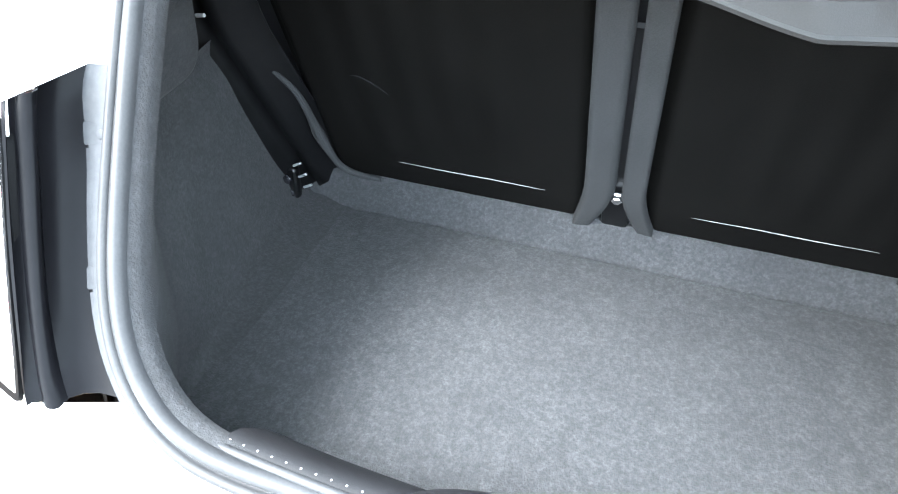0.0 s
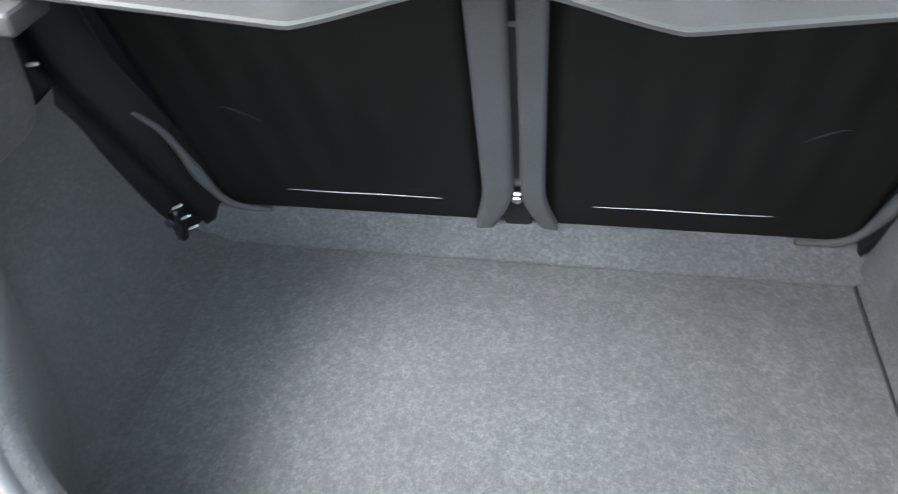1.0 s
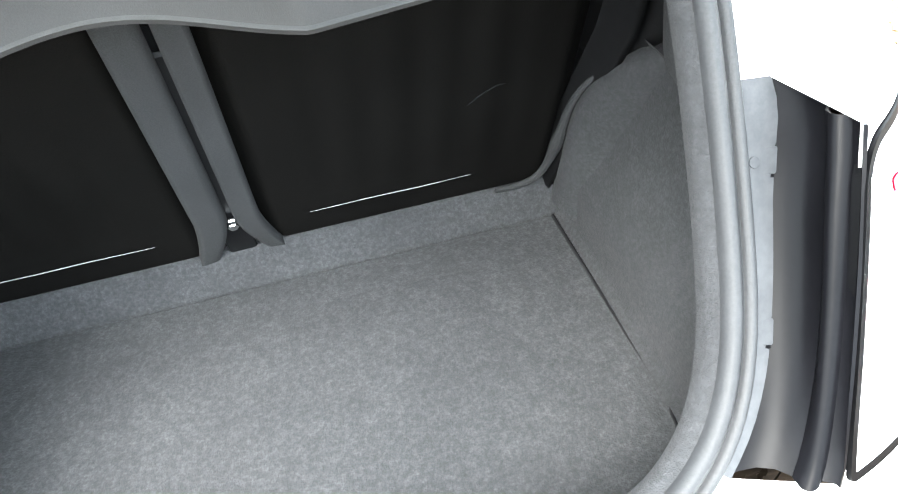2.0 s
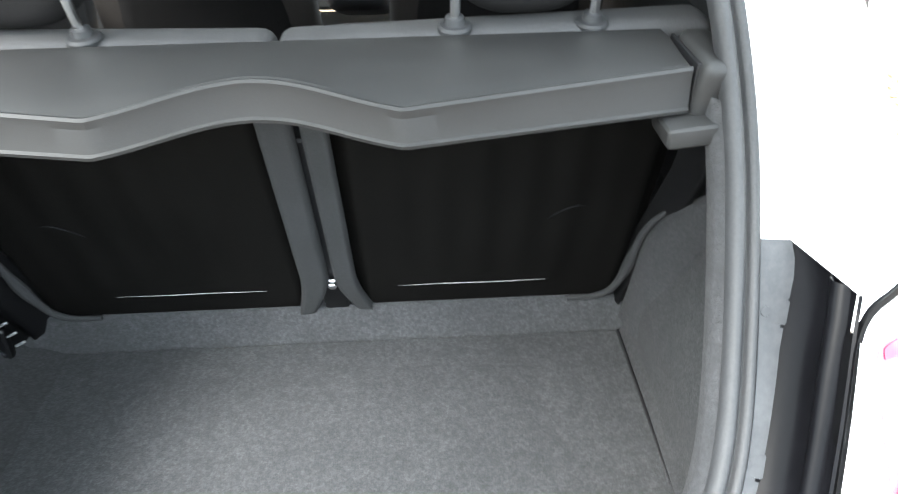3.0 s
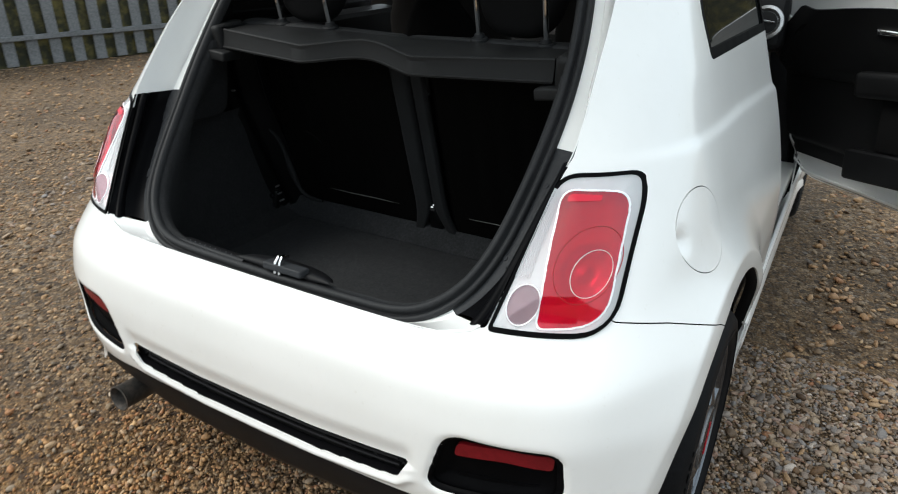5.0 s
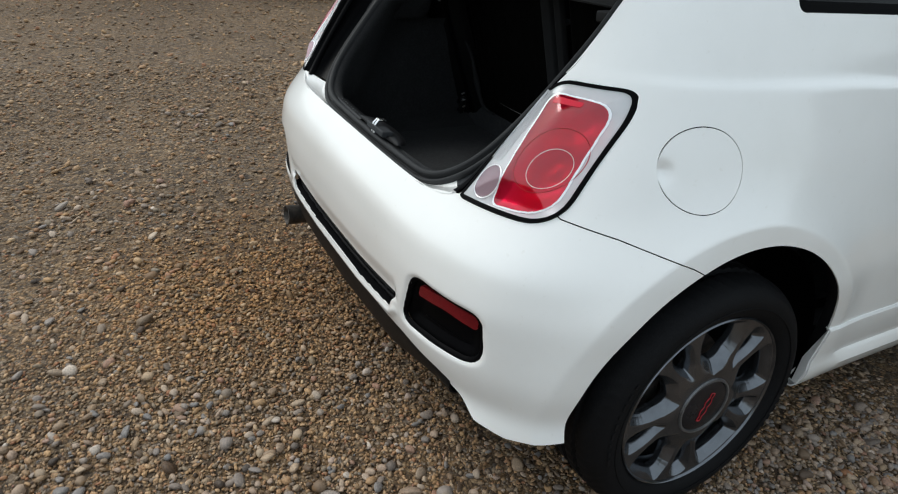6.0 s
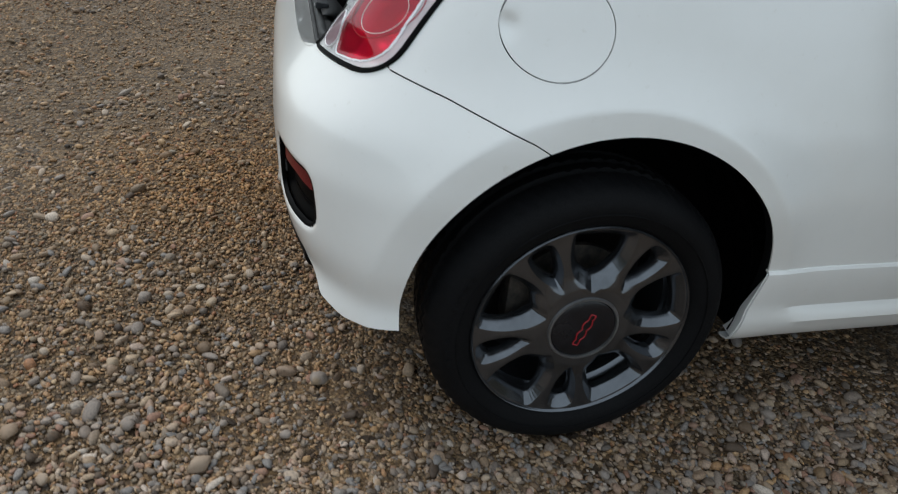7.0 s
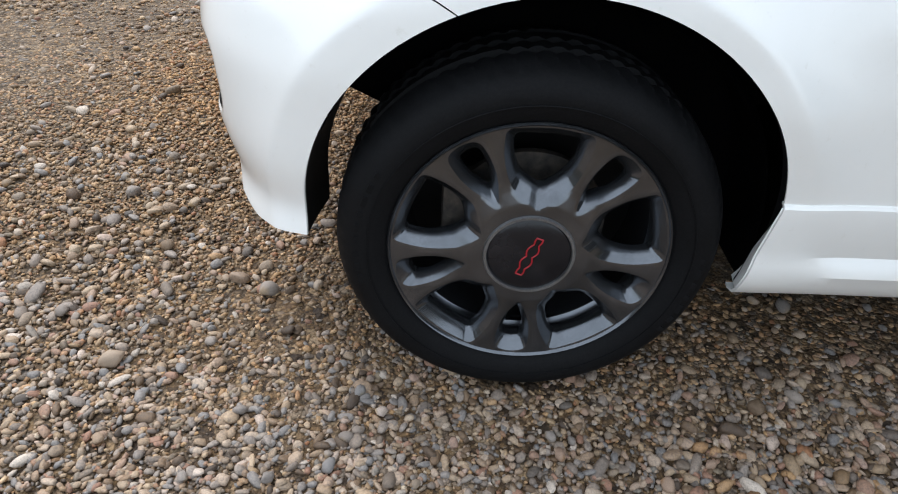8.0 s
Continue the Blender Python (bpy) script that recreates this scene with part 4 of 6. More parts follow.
ye = shelf_edge(xs)
zl = np.where(np.abs(xs) < .145, 1.050 - .014 * wave(np.abs(xs)), np.interp(np.abs(xs), [.145, .45], [1.036, 1.041]))
zu = zl + np.interp(np.abs(xs), [0, .145, .43], [.036, .034, .040])
rows = [np.column_stack([xs, np.full_like(xs, y), z]) if np.isscalar(y) else np.column_stack([xs, y, z]) for y, z in (
    (.004, np.full_like(xs, 1.060)), (.004, np.full_like(xs, 1.086)), (-.03, np.full_like(xs, 1.088)), (ye * .6 - .012, (zu + 1.088) / 2), (ye + .016, zu + .0035), (ye + .0085, zu + .0010), (ye + .0068, zu + .0052), (ye + .0030, zu + .0058), (ye + .0008, zu + .0030), (ye + .0014, zu - .005), (ye - .0035, zl + .0065), (ye - .0068, zl + .0045), (ye - .0058, zl + .0008), (ye - .001, zl), (ye + .010, zl + .001), (ye + .014, zl + .012), (.004, np.full_like(xs, 1.060)))]
v1, f1 = loft(rows)
bm = welded(v1, f1)
bmesh.ops.holes_fill(bm, edges=[e for e in bm.edges if e.is_boundary])
bmesh.ops.recalc_face_normals(bm, faces=bm.faces)
part("parcel_shelf", bm, SHELF, car, "dark grey moulded parcel shelf with curved edge", angle=16)
for s in (1, -1):
    br = part("shelf_bracket", box(.064, .058, .023, .007, 3, pose(s * .434, -.112, 1.0275, 0, s * -6)), SHELF, car, "grey plastic shelf support")
    part("bracket_cheek", box(.036, .090, .066, .013, 4, pose(s * .4495, -.074, 1.064, 6, s * 3)), SHELF, br)
    part("bracket_slot", box(.004, .085, .050, .001, 1, pose(s * .4325, -.066, 1.066)), BLACK, br)

# ---- tail lamps ----
def rear_sheet(x0, x1, z0, z1, step):
    """A fine sheet of the rear skin."""
    gx, gz = np.linspace(x0, x1, int((x1 - x0) / step) + 1), np.linspace(z0, z1, int((z1 - z0) / step) + 1)
    X, Z = np.meshgrid(gx, gz)
    P = np.stack([X, skin_y(X, Z), Z], -1)
    N = np.cross(np.gradient(P, axis=1), np.gradient(P, axis=0))
    N /= np.linalg.norm(N, axis=2, keepdims=True)
    m = len(gx)
    F = [(i * m + j, i * m + j + 1, (i + 1) * m + j + 1, (i + 1) * m + j) for i in range(len(gz) - 1) for j in range(m - 1)]
    return P.reshape(-1, 3), N.reshape(-1, 3), F


LAMP_SHEET = rear_sheet(.472, .672, .705, .955, .0026)
FOG_SHEET = rear_sheet(.385, .668, .395, .562, .004)


def sheet_patch(sheet, field, offset=0.0, dome=None):
    v0, nrm, fc = sheet
    lift = offset if dome is None else (offset + dome(v0[:, 0], v0[:, 1], v0[:, 2]))[:, None]
    values = field(v0[:, 0], v0[:, 1], v0[:, 2])
    return clip(v0 + nrm * lift, fc, lambda x, y, z: values)


def lamp_patch(field, offset=0.0, dome=None):
    return sheet_patch(LAMP_SHEET, field, offset, dome)


def fog_patch(field, offset=0.0, dome=None):
    return sheet_patch(FOG_SHEET, field, offset, dome)


SMOKE = make_glass("smoky_lens", (0.36, 0.24, 0.28), 0.08, 0.8)
REAR_ONLY = lambda x, y, z: (y < 0.0) & (x > .3)


def lamp_field(poly, grow=0.0):
    return lambda x, y, z: np.where(REAR_ONLY(x, y, z), inside(poly, x, z) + grow, -1.0)


def both_fields(a, b):
    return lambda x, y, z: np.minimum(a(x, y, z), b(x, y, z))


def negative(a):
    return lambda x, y, z: -a(x, y, z)


def swell(poly, height, reach):
    return lambda x, y, z: height * smooth(0, reach, inside(poly, x, z))


def sided(s, v, f):
    return (v, f) if s > 0 else mirrored(v, f)


outer_ring = both_fields(lamp_field(LAMP, -.0005), negative(lamp_field(LAMP, -.0064)))
inner_clear = both_fields(lamp_field(LAMP, -.0060), negative(lamp_field(RED, .0008)))
white_rim = both_fields(lamp_field(RED, .0026), negative(lamp_field(RED, -.0003)))
for s in (1, -1):
    lamp = mesh_object("tail_lamp", *sided(s, *lamp_patch(outer_ring, .004)), LAMPBLACK, car, "tail lamp with red and clear lenses in a black surround")
    lamp.modifiers.new("thickness", "SOLIDIFY").thickness = .012
    bowls = lambda x, y, z: swell(LAMP, -.012, .03)(x, y, z) - .020 * np.exp(-((np.hypot((x - .606) * 1.25, z - .805) / .034) ** 4)) + .010 * np.exp(-((np.hypot((x - .606) * 1.25, z - .805) / .012) ** 2)) - .014 * np.exp(-((np.hypot((x - .5285) * 1.25, z - .7585) / .024) ** 4)) - .010 * np.exp(-((np.hypot((x - .595) * 1.1, z - .885) / .03) ** 4)) + .0007 * np.sin(x * 150 + 1) * np.sin(z * 120) * smooth(0, .01, inside(RED, x, z))
    mesh_object("reflector", *sided(s, *lamp_patch(lamp_field(LAMP, -.004), -.018, bowls)), REFLECTOR, lamp, "silver reflector bowls")
    for nm, fld, off, mt, lb in (("clear_lens", inner_clear, .003, CLEAR, "clear ribbed plastic lens"), ("red_lens", lamp_field(RED), .004, REDLENS, "glossy red plastic lens"), ("lens_border", white_rim, .0045, REFLECTOR, "bright border round the red lens")):
        ob = mesh_object(nm, *sided(s, *lamp_patch(fld, off, swell(LAMP, .017, .07))), mt, lamp, lb)
        sol = ob.modifiers.new("thickness", "SOLIDIFY")
        sol.thickness, sol.offset = .0025, -1
        ob.visible_shadow = nm == "lens_border"
    mesh_object("top_reflex", *sided(s, *lamp_patch(both_fields(lamp_field(RED, -.005), lambda x, y, z: np.minimum(np.minimum(z - .903, .022 - np.abs(x - .572)), 1)), .0048, swell(LAMP, .017, .07))), REFLEX, lamp, "small red reflex along the lens top")

    def disc_field(cx, cz, r, hole=0.0):
        return lambda x, y, z: np.where(REAR_ONLY(x, y, z), np.minimum(r - np.hypot((x - cx) * 1.22, z - cz), np.hypot((x - cx) * 1.22, z - cz) - hole), -1.0)
    rv2 = mesh_object("reversing_lamp", *sided(s, *lamp_patch(disc_field(.5285, .7585, .0275), .006, swell(LAMP, .0185, .07))), SMOKE, lamp, "round smoky reversing lens")
    rv2.visible_shadow = False

    def lamp_tube(cx, cz, r, lift, thick, mat, label=""):
        pts = []
        for t in np.linspace(0, 2 * math.pi, 61)[:-1]:
            x, z = cx + r * math.cos(t) / 1.22, cz + r * math.sin(t)
            e = .002
            gx, gz = (skin_y(x + e, z) - skin_y(x - e, z)) / (2 * e), (skin_y(x, z + e) - skin_y(x, z - e)) / (2 * e)
            n = Vector((float(gx), -1.0, float(gz))).normalized()
            up = lift + float(swell(LAMP, .017, .07)(np.array([x]), np.array([-.4]), np.array([z]))[0])
            pts.append((s * (x + n.x * up), float(skin_y(x, z)) + n.y * up, z + n.z * up))
        part("lamp_ring", tube(pts, thick, 6, closed=True), mat, lamp, label)
    inner_lens = mesh_object("inner_lens", *sided(s, *lamp_patch(both_fields(disc_field(.601, .815, .054), lamp_field(RED, -.002)), -.002, swell(LAMP, .015, .07))), PINKLENS, lamp, "darker red inner lens")
    inner_lens.visible_shadow = False
    for k in range(8):
        q = .14 + .09 * k
        pts = []
        for z in np.linspace(.800, .925, 10):
            x = float(np.interp(z, [.80, .83, .944], [.502, .508, .532])) * (1 - q) + .544 * q
            pts.append((s * x, float(skin_y(x, z)) - .0048 - .007 * math.sin(math.pi * min(q, .9)), z))
        part("lens_rib", tube(pts, .0006, 5), CLEAR, lamp)
    lamp_tube(.5285, .7585, .0285, .0055, .0013, REFLECTOR)
    lamp_tube(.608, .803, .0325, .0042, .0005, REFLECTOR, "thin bright ring")
    lamp_tube(.601, .815, .053, .0038, .0008, REDMARK)
    # black side wall between the lens and the boot frame, with a moulded bead along the lens
    idx = [k for k in range(NSEAL) if .715 < edge_h[k, 2] < .953]
    rows = []
    for k in idx:
        a, b = edge_h[k] + np.array([0, -.003, 0]), flange_out[k] + np.array([-.002, .004, 0])
        across = b - a
        out = np.array([-across[1], across[0], 0.0])
        out /= np.linalg.norm(out) + 1e-9
        out = out if out[0] < 0 else -out
        row = []
        for q, lift in ((0, 0), (.05, -.004), (.17, -.005), (.20, .001), (.235, .005), (.28, .0065), (.325, .005), (.36, .0), (.40, -.006), (.55, -.011), (.72, -.011), (.88, -.006), (1, 0)):
            row.append(a + across * q + out * lift)
        rows.append(np.array(row))
    v1, f1 = loft(rows)
    wall_side = [q for q in f1 if all(i % 13 >= 8 or i % 13 <= 2 for i in q)]
    bead_side = [q for q in f1 if all(2 <= i % 13 <= 8 for i in q)]
    mesh_object("lamp_side", *sided(s, v1, wall_side), LAMPGLOSS, lamp, "gloss black lamp side wall").modifiers.new("thickness", "SOLIDIFY").thickness = .003
    mesh_object("lamp_bead", *sided(s, v1, bead_side), LAMPGLOSS, lamp, "satin black moulded bead along the lamp").modifiers.new("thickness", "SOLIDIFY").thickness = .002
    for z in (.795, .900):
        k = int(np.abs(half[:, 1] - z).argmin())
        mid_p = flange_in[k] * .5 + flange_out[k] * .5 - face_n[k] * .001
        b = box(.040, .024, .006, .002, 2)
        ax_x, ax_z = Vector(out_n[k]), Vector(face_n[k])
        ax_y = ax_z.cross(ax_x)
        m = Matrix((ax_x, ax_y, ax_z)).transposed().to_4x4()
        m.translation = Vector(mid_p)
        flip = Matrix.Diagonal((s, 1, 1, 1))
        bmesh.ops.transform(b, matrix=flip @ m, verts=b.verts)
        bmesh.ops.recalc_face_normals(b, faces=b.faces)
        part("lamp_fixing", b, FLANGE, lamp, "grey fixing tab with a screw")
        gap = box(.042, .031, .0045, .001, 1)
        bmesh.ops.transform(gap, matrix=flip @ m, verts=gap.verts)
        bmesh.ops.recalc_face_normals(gap, faces=gap.faces)
        part("tab_gap", gap, LAMPWALL, lamp)
        sc = lathe([(.002, .0055), (.0045, .005), (.005, .002)], 12, "Z")
        bmesh.ops.transform(sc, matrix=flip @ m @ pose(-.006, 0, 0), verts=sc.verts)
        bmesh.ops.recalc_face_normals(sc, faces=sc.faces)
        part("screw", sc, FLANGE, lamp)
    stud = lathe([(0, .010), (.003, .0095), (.005, .005), (.005, .001)], 20, "Y")
    bmesh.ops.transform(stud, matrix=pose(s * .458, -.468, .708, 130), verts=stud.verts)
    part("bump_stop", stud, PAINT, car, "white rubber stop on the boot sill")

# ---- bumper inserts ----
for s in (1, -1):
    fog = mesh_object("reflector_insert", *sided(s, *fog_patch(lamp_field(FOG, .003), -.016, swell(FOG, -.012, .03))), LAMPWALL, car, "black recessed insert with red reflector")
    wall = both_fields(lamp_field(FOG, .006), negative(lamp_field(FOG, -.004)))
    mesh_object("insert_rim", *sided(s, *fog_patch(wall, -.004, swell(FOG, -.03, .012))), LAMPWALL, fog)
    bar = outline([(.462, .500, .006), (.468, .527, .008), (.55, .538, .02), (.628, .531, .008), (.626, .502, .008), (.55, .511, .02)])
    mesh_object("red_strip", *sided(s, *fog_patch(lamp_field(bar), -.012)), REDPLASTIC, fog, "red reflector strip").modifiers.new("thickness", "SOLIDIFY").thickness = .008
    louvre = outline([(.45, .43, .01), (.47, .452, .01), (.615, .456, .01), (.622, .436, .01)])
    mesh_object("lower_vane", *sided(s, *fog_patch(lamp_field(louvre), -.026)), LAMPWALL, fog).modifiers.new("thickness", "SOLIDIFY").thickness = .008
sv, sf = skin_patch(lambda x, y, z: np.where(y < 0, inside(SLIT, x, z) + .026, -1.0), -.024)
grille = mesh_object("bumper_slot", *merged((sv, sf), mirrored(sv, sf)), BLACK, car, "black mesh slot across the bumper")
for z in (.408, .424):
    part("slot_bar", tube([(x, float(skin_y(x, z)) + .018, z + .12 * x * x) for x in np.linspace(-.345, .345, 30)], .003, 6), BLACK, grille)
xs = np.linspace(-.368, .368, 61)
for edge_z, turn in ((np.interp(np.abs(xs), SLOT_X, SLOT_LOW), 1), (np.interp(np.abs(xs), SLOT_X, SLOT_HIGH), -1)):
    ys = skin_y(xs, edge_z) + moulding(np.abs(xs), np.full_like(xs, -.5), edge_z - .002 * turn)
    v1, f1 = loft([np.column_stack([xs, ys + d, edge_z + turn * h]) for d, h in ((.001, -.001), (.008, .001), (.034, .003))])
    mesh_object("slot_ledge", v1, f1, LAMPWALL, grille).modifiers.new("thickness", "SOLIDIFY").thickness = .002
# diffuser under the bumper
xs = np.linspace(-.560, .560, 61)
rows = []
for dz, dy in ((.012, .007), (-.003, .0015), (-.030, .003), (-.060, .007), (-.078, .016), (-.095, .045), (-.11, .09)):
    z = np.interp(np.abs(xs), BOTTOM_X, BOTTOM_Z) + (dz if dz > 0 else dz * (1 - .65 * smooth(.30, .58, np.abs(xs))))
    rows.append(np.column_stack([xs, skin_y(xs, np.maximum(z, .345)) + dy, np.maximum(z, .20 + 0 * z)]))
v1, f1 = loft(rows)
diff = mesh_object("diffuser", v1, f1, BLACK, car, "matt black diffuser under the rear bumper")
diff.modifiers.new("thickness", "SOLIDIFY").thickness = .004
pipe = lathe([(-.10, .030), (.0, .031), (.006, .034), (.007, .030), (.0, .027), (-.10, .026)], 28, "Y", closed=True)
bmesh.ops.transform(pipe, matrix=pose(-.487, -.535, .255, 4, 0, 180), verts=pipe.verts)
part("exhaust_tip", pipe, DARKMETAL, car, "dull steel exhaust tailpipe")

# ---- wheels ----
# openings of the rim face in one sector: along the radius, across it
BIG = outline([(.0785, 0, .007), (.104, .039, .02), (.133, .0530, .02), (.165, .0610, .02), (.2000, .0620, .012), (.2085, 0, .10), (.2000, -.0620, .012), (.165, -.0610, .02), (.133, -.0530, .02), (.104, -.039, .02)], 8)
SMALL = outline([(.094, 0, .012), (.136, .0215, .02), (.172, .0280, .02), (.2015, .0265, .014), (.2085, 0, .04), (.2015, -.0265, .014), (.172, -.0280, .02), (.136, -.0215, .02)], 8)
RIM_TURN = radians(87)


def sector(y, z):
    """Sector place of a point for the five large and the five small openings: the radius along, the width across, the sector's angle."""
    r, a = np.hypot(y, z), np.arctan2(z, y) - RIM_TURN
    for shift in (0.0, radians(36)):
        k = np.round((a - shift) / radians(72))
        d = a - shift - k * radians(72)
        yield r * np.cos(d), r * np.sin(d), k * radians(72) + shift + RIM_TURN


def rim_holes(x, y, z):
    (u1, v1, _), (u2, v2, _) = sector(y, z)
    return -np.maximum(inside(BIG, u1, v1), inside(SMALL, u2, v2))


def wall_ways(y, z):
    """For points on the openings' edges, the way into the opening: far at the hub end and the outer end, less beside the spokes."""
    way = np.zeros((len(y), 2))
    closest = np.full(len(y), 1e9)
    for (u, v, a), poly, mid_u, long, wide in zip(sector(y, z), (BIG, SMALL), (.166, .160), (.30, .34), (.25, .40)):
        gap = np.abs(inside(poly, u, v))
        du, dv = (mid_u - u) * np.where(u > mid_u, .42, long), -v * wide
        pick = gap < closest
        closest = np.minimum(gap, closest)
        way[pick] = np.column_stack([du * np.cos(a) - dv * np.sin(a), du * np.sin(a) + dv * np.cos(a)])[pick]
    return way


def make_wheel():
    wheel = new("wheel")
    nr, na = 84, 520
    rad, ang = np.linspace(.050, .2100, nr), np.linspace(0, 2 * np.pi, na + 1)[:-1]
    R2, A2 = np.meshgrid(rad, ang, indexing="ij")
    Y2, Z2 = R2 * np.cos(A2), R2 * np.sin(A2)
    q = np.linspace(.04, .22, 400)
    drop = np.interp(q, [.05, .0735, .090, .112, .122, .155, .185, .22], [.004, .004, .0035, -.0025, -.004, -.0035, -.003, -.002])
    drop = np.convolve(np.pad(drop, 7, "edge"), np.hanning(17)[1:-1] / np.hanning(17).sum(), "valid")
    X2 = np.interp(R2, q, drop)
    (u1, v1, _), (u2, v2, _) = sector(Y2, Z2)
    edge_gap = -np.maximum(inside(BIG, u1, v1), inside(SMALL, u2, v2))
    X2 = X2 - .0012 * np.clip(1 - edge_gap / .007, 0, 1) ** 2
    verts = np.stack([X2, Y2, Z2], -1).reshape(-1, 3)
    faces = [(i * na + j, i * na + (j + 1) % na, (i + 1) * na + (j + 1) % na, (i + 1) * na + j) for i in range(nr - 1) for j in range(na)]
    v, f = clip(verts, faces, rim_holes)
    bm = welded(v, f, .0003)
    edges = [e for e in bm.edges if e.is_boundary and all(.06 < math.hypot(q.co.y, q.co.z) < .2093 for q in e.verts)]
    firsts = list({q for e in edges for q in e.verts})
    ways = wall_ways(np.array([q.co.y for q in firsts]), np.array([q.co.z for q in firsts]))
    near = {q: [] for q in firsts}
    for e in edges:
        near[e.verts[0]].append(e.verts[1])
        near[e.verts[1]].append(e.verts[0])
    place = {q: k for k, q in enumerate(firsts)}
    left, right = np.array([place[near[q][0]] for q in firsts]), np.array([place[near[q][-1]] for q in firsts])
    for _ in range(3):
        ways = .5 * ways + .25 * (ways[left] + ways[right])
    start = {q: (q.co.copy(), w) for q, w in zip(firsts, ways)}
    for inset, down in ((.06, .0012), (.52, .0085), (.94, .0180), (1.0, .0205), (1.02, .034)):
        made = bmesh.ops.extrude_edge_only(bm, edges=edges)["geom"]
        edges = [q for q in made if isinstance(q, bmesh.types.BMEdge)]
        fresh = {q for q in made if isinstance(q, bmesh.types.BMVert)}
        edges = [e for e in edges if all(q in fresh for q in e.verts)]
        for vert in fresh:
            old = next(o for o in (e.other_vert(vert) for e in vert.link_edges) if o not in fresh)
            p, w = start[vert] = start[old]
            vert.co = (p.x - down * (.55 + 25 * float(np.hypot(*w))), p.y + w[0] * inset, p.z + w[1] * inset)
    bmesh.ops.recalc_face_normals(bm, faces=bm.faces)
    rim = part("rim", bm, ALLOY, wheel, "grey five twin-spoke alloy rim", angle=27)
    part("rim_lip", lathe([(-.006, .2085), (.0, .2105), (.002, .2130), (-.001, .2155), (-.02, .2165), (-.10, .2165), (-.17, .196), (-.17, .188), (-.085, .190), (-.066, .194), (-.060, .2015), (-.050, .2045), (-.020, .2080)], 96, closed=True), ALLOY, rim)
    part("brake_disc", lathe([(-.085, .05), (-.085, .128), (-.098, .128), (-.098, .05)], 48, closed=True), DARKMETAL, rim)
    part("hub_back", lathe([(-.165, .19), (-.16, .04), (-.07, .045)], 48), BLACK, rim)
    part("caliper", box(.05, .06, .12, .012, 2, pose(-.085, -.105, .03)), DARKMETAL, rim)
    part("cap_ring", lathe([(-.010, .071), (.004, .0705), (.008, .0690), (.008, .0650), (.004, .0638), (-.01, .0638)], 64, closed=True), CAPRING, wheel, "brushed ring round the centre cap")
    cap = part("centre_cap", lathe([(-.005, .0640), (.004, .0640), (.0075, .059), (.0085, .03), (.009, .0)], 48), GLOSSY, wheel, "black centre cap with a red mark")
    loop = []
    for side, ks in ((1, range(41)), (-1, range(40, -1, -1))):
        for k in ks:
            t = k / 40
            wide = (.0042 + .0042 * abs(math.cos(t * 3 * math.pi))) * math.sin(math.pi * min(max(t, .04), .96)) ** .25
            loop.append((.0094, -.013 + .026 * t + side * wide, -.033 + .066 * t - side * wide * .35))
    part("cap_mark", tube(loop, .0013, 5, closed=True), REDMARK, cap, "red outline mark")
    # tyre with shoulder blocks
    prof = [(-.004, .2155), (.004, .222), (.011, .238), (.014, .252), (.010, .268), (.000, .280), (-.010, .2865), (-.018, .2905), (-.030, .2945), (-.048, .2962), (-.052, .289), (-.060, .289), (-.064, .297), (-.086, .297), (-.090, .290), (-.098, .290), (-.102, .297), (-.124, .2962), (-.128, .289), (-.136, .289), (-.140, .2955), (-.16, .2925), (-.178, .281), (-.186, .255), (-.178, .22)]
    bm = lathe(prof, 200, closed=True)
    for vert in bm.verts:
        r = math.hypot(vert.co.y, vert.co.z)
        if r > .284:
            a = math.atan2(vert.co.z, vert.co.y) + vert.co.x * 2.2
            k = int(math.floor(a / (2 * math.pi) * 66)) % 66
            if (a / (2 * math.pi) * 66) % 1.0 < .26:
                vert.co.y *= 1 - .004 / r
                vert.co.z *= 1 - .004 / r
    tyre = part("tyre", bm, TYRE, wheel, "worn black tyre", angle=30)
    for a0, n in ((60, 9), (240, 7)):
        for k in range(n):
            a = radians(a0 + k * 5.2)
            b = box(.0016, .010 + .004 * ((k * 7) % 3), .013, .0005, 1)
            bmesh.ops.transform(b, matrix=Matrix.Rotation(a, 4, "X") @ pose(.0125, 0, .258, 0, 8), verts=b.verts)
            part("raised_letter_bar", b, TYRE, tyre)
    part("tyre_ridge", tube([(.0135, .2445 * math.cos(t), .2445 * math.sin(t)) for t in np.linspace(0, 2 * math.pi, 121)[:-1]], .0012, 5, closed=True), TYRE, tyre)
    return wheel


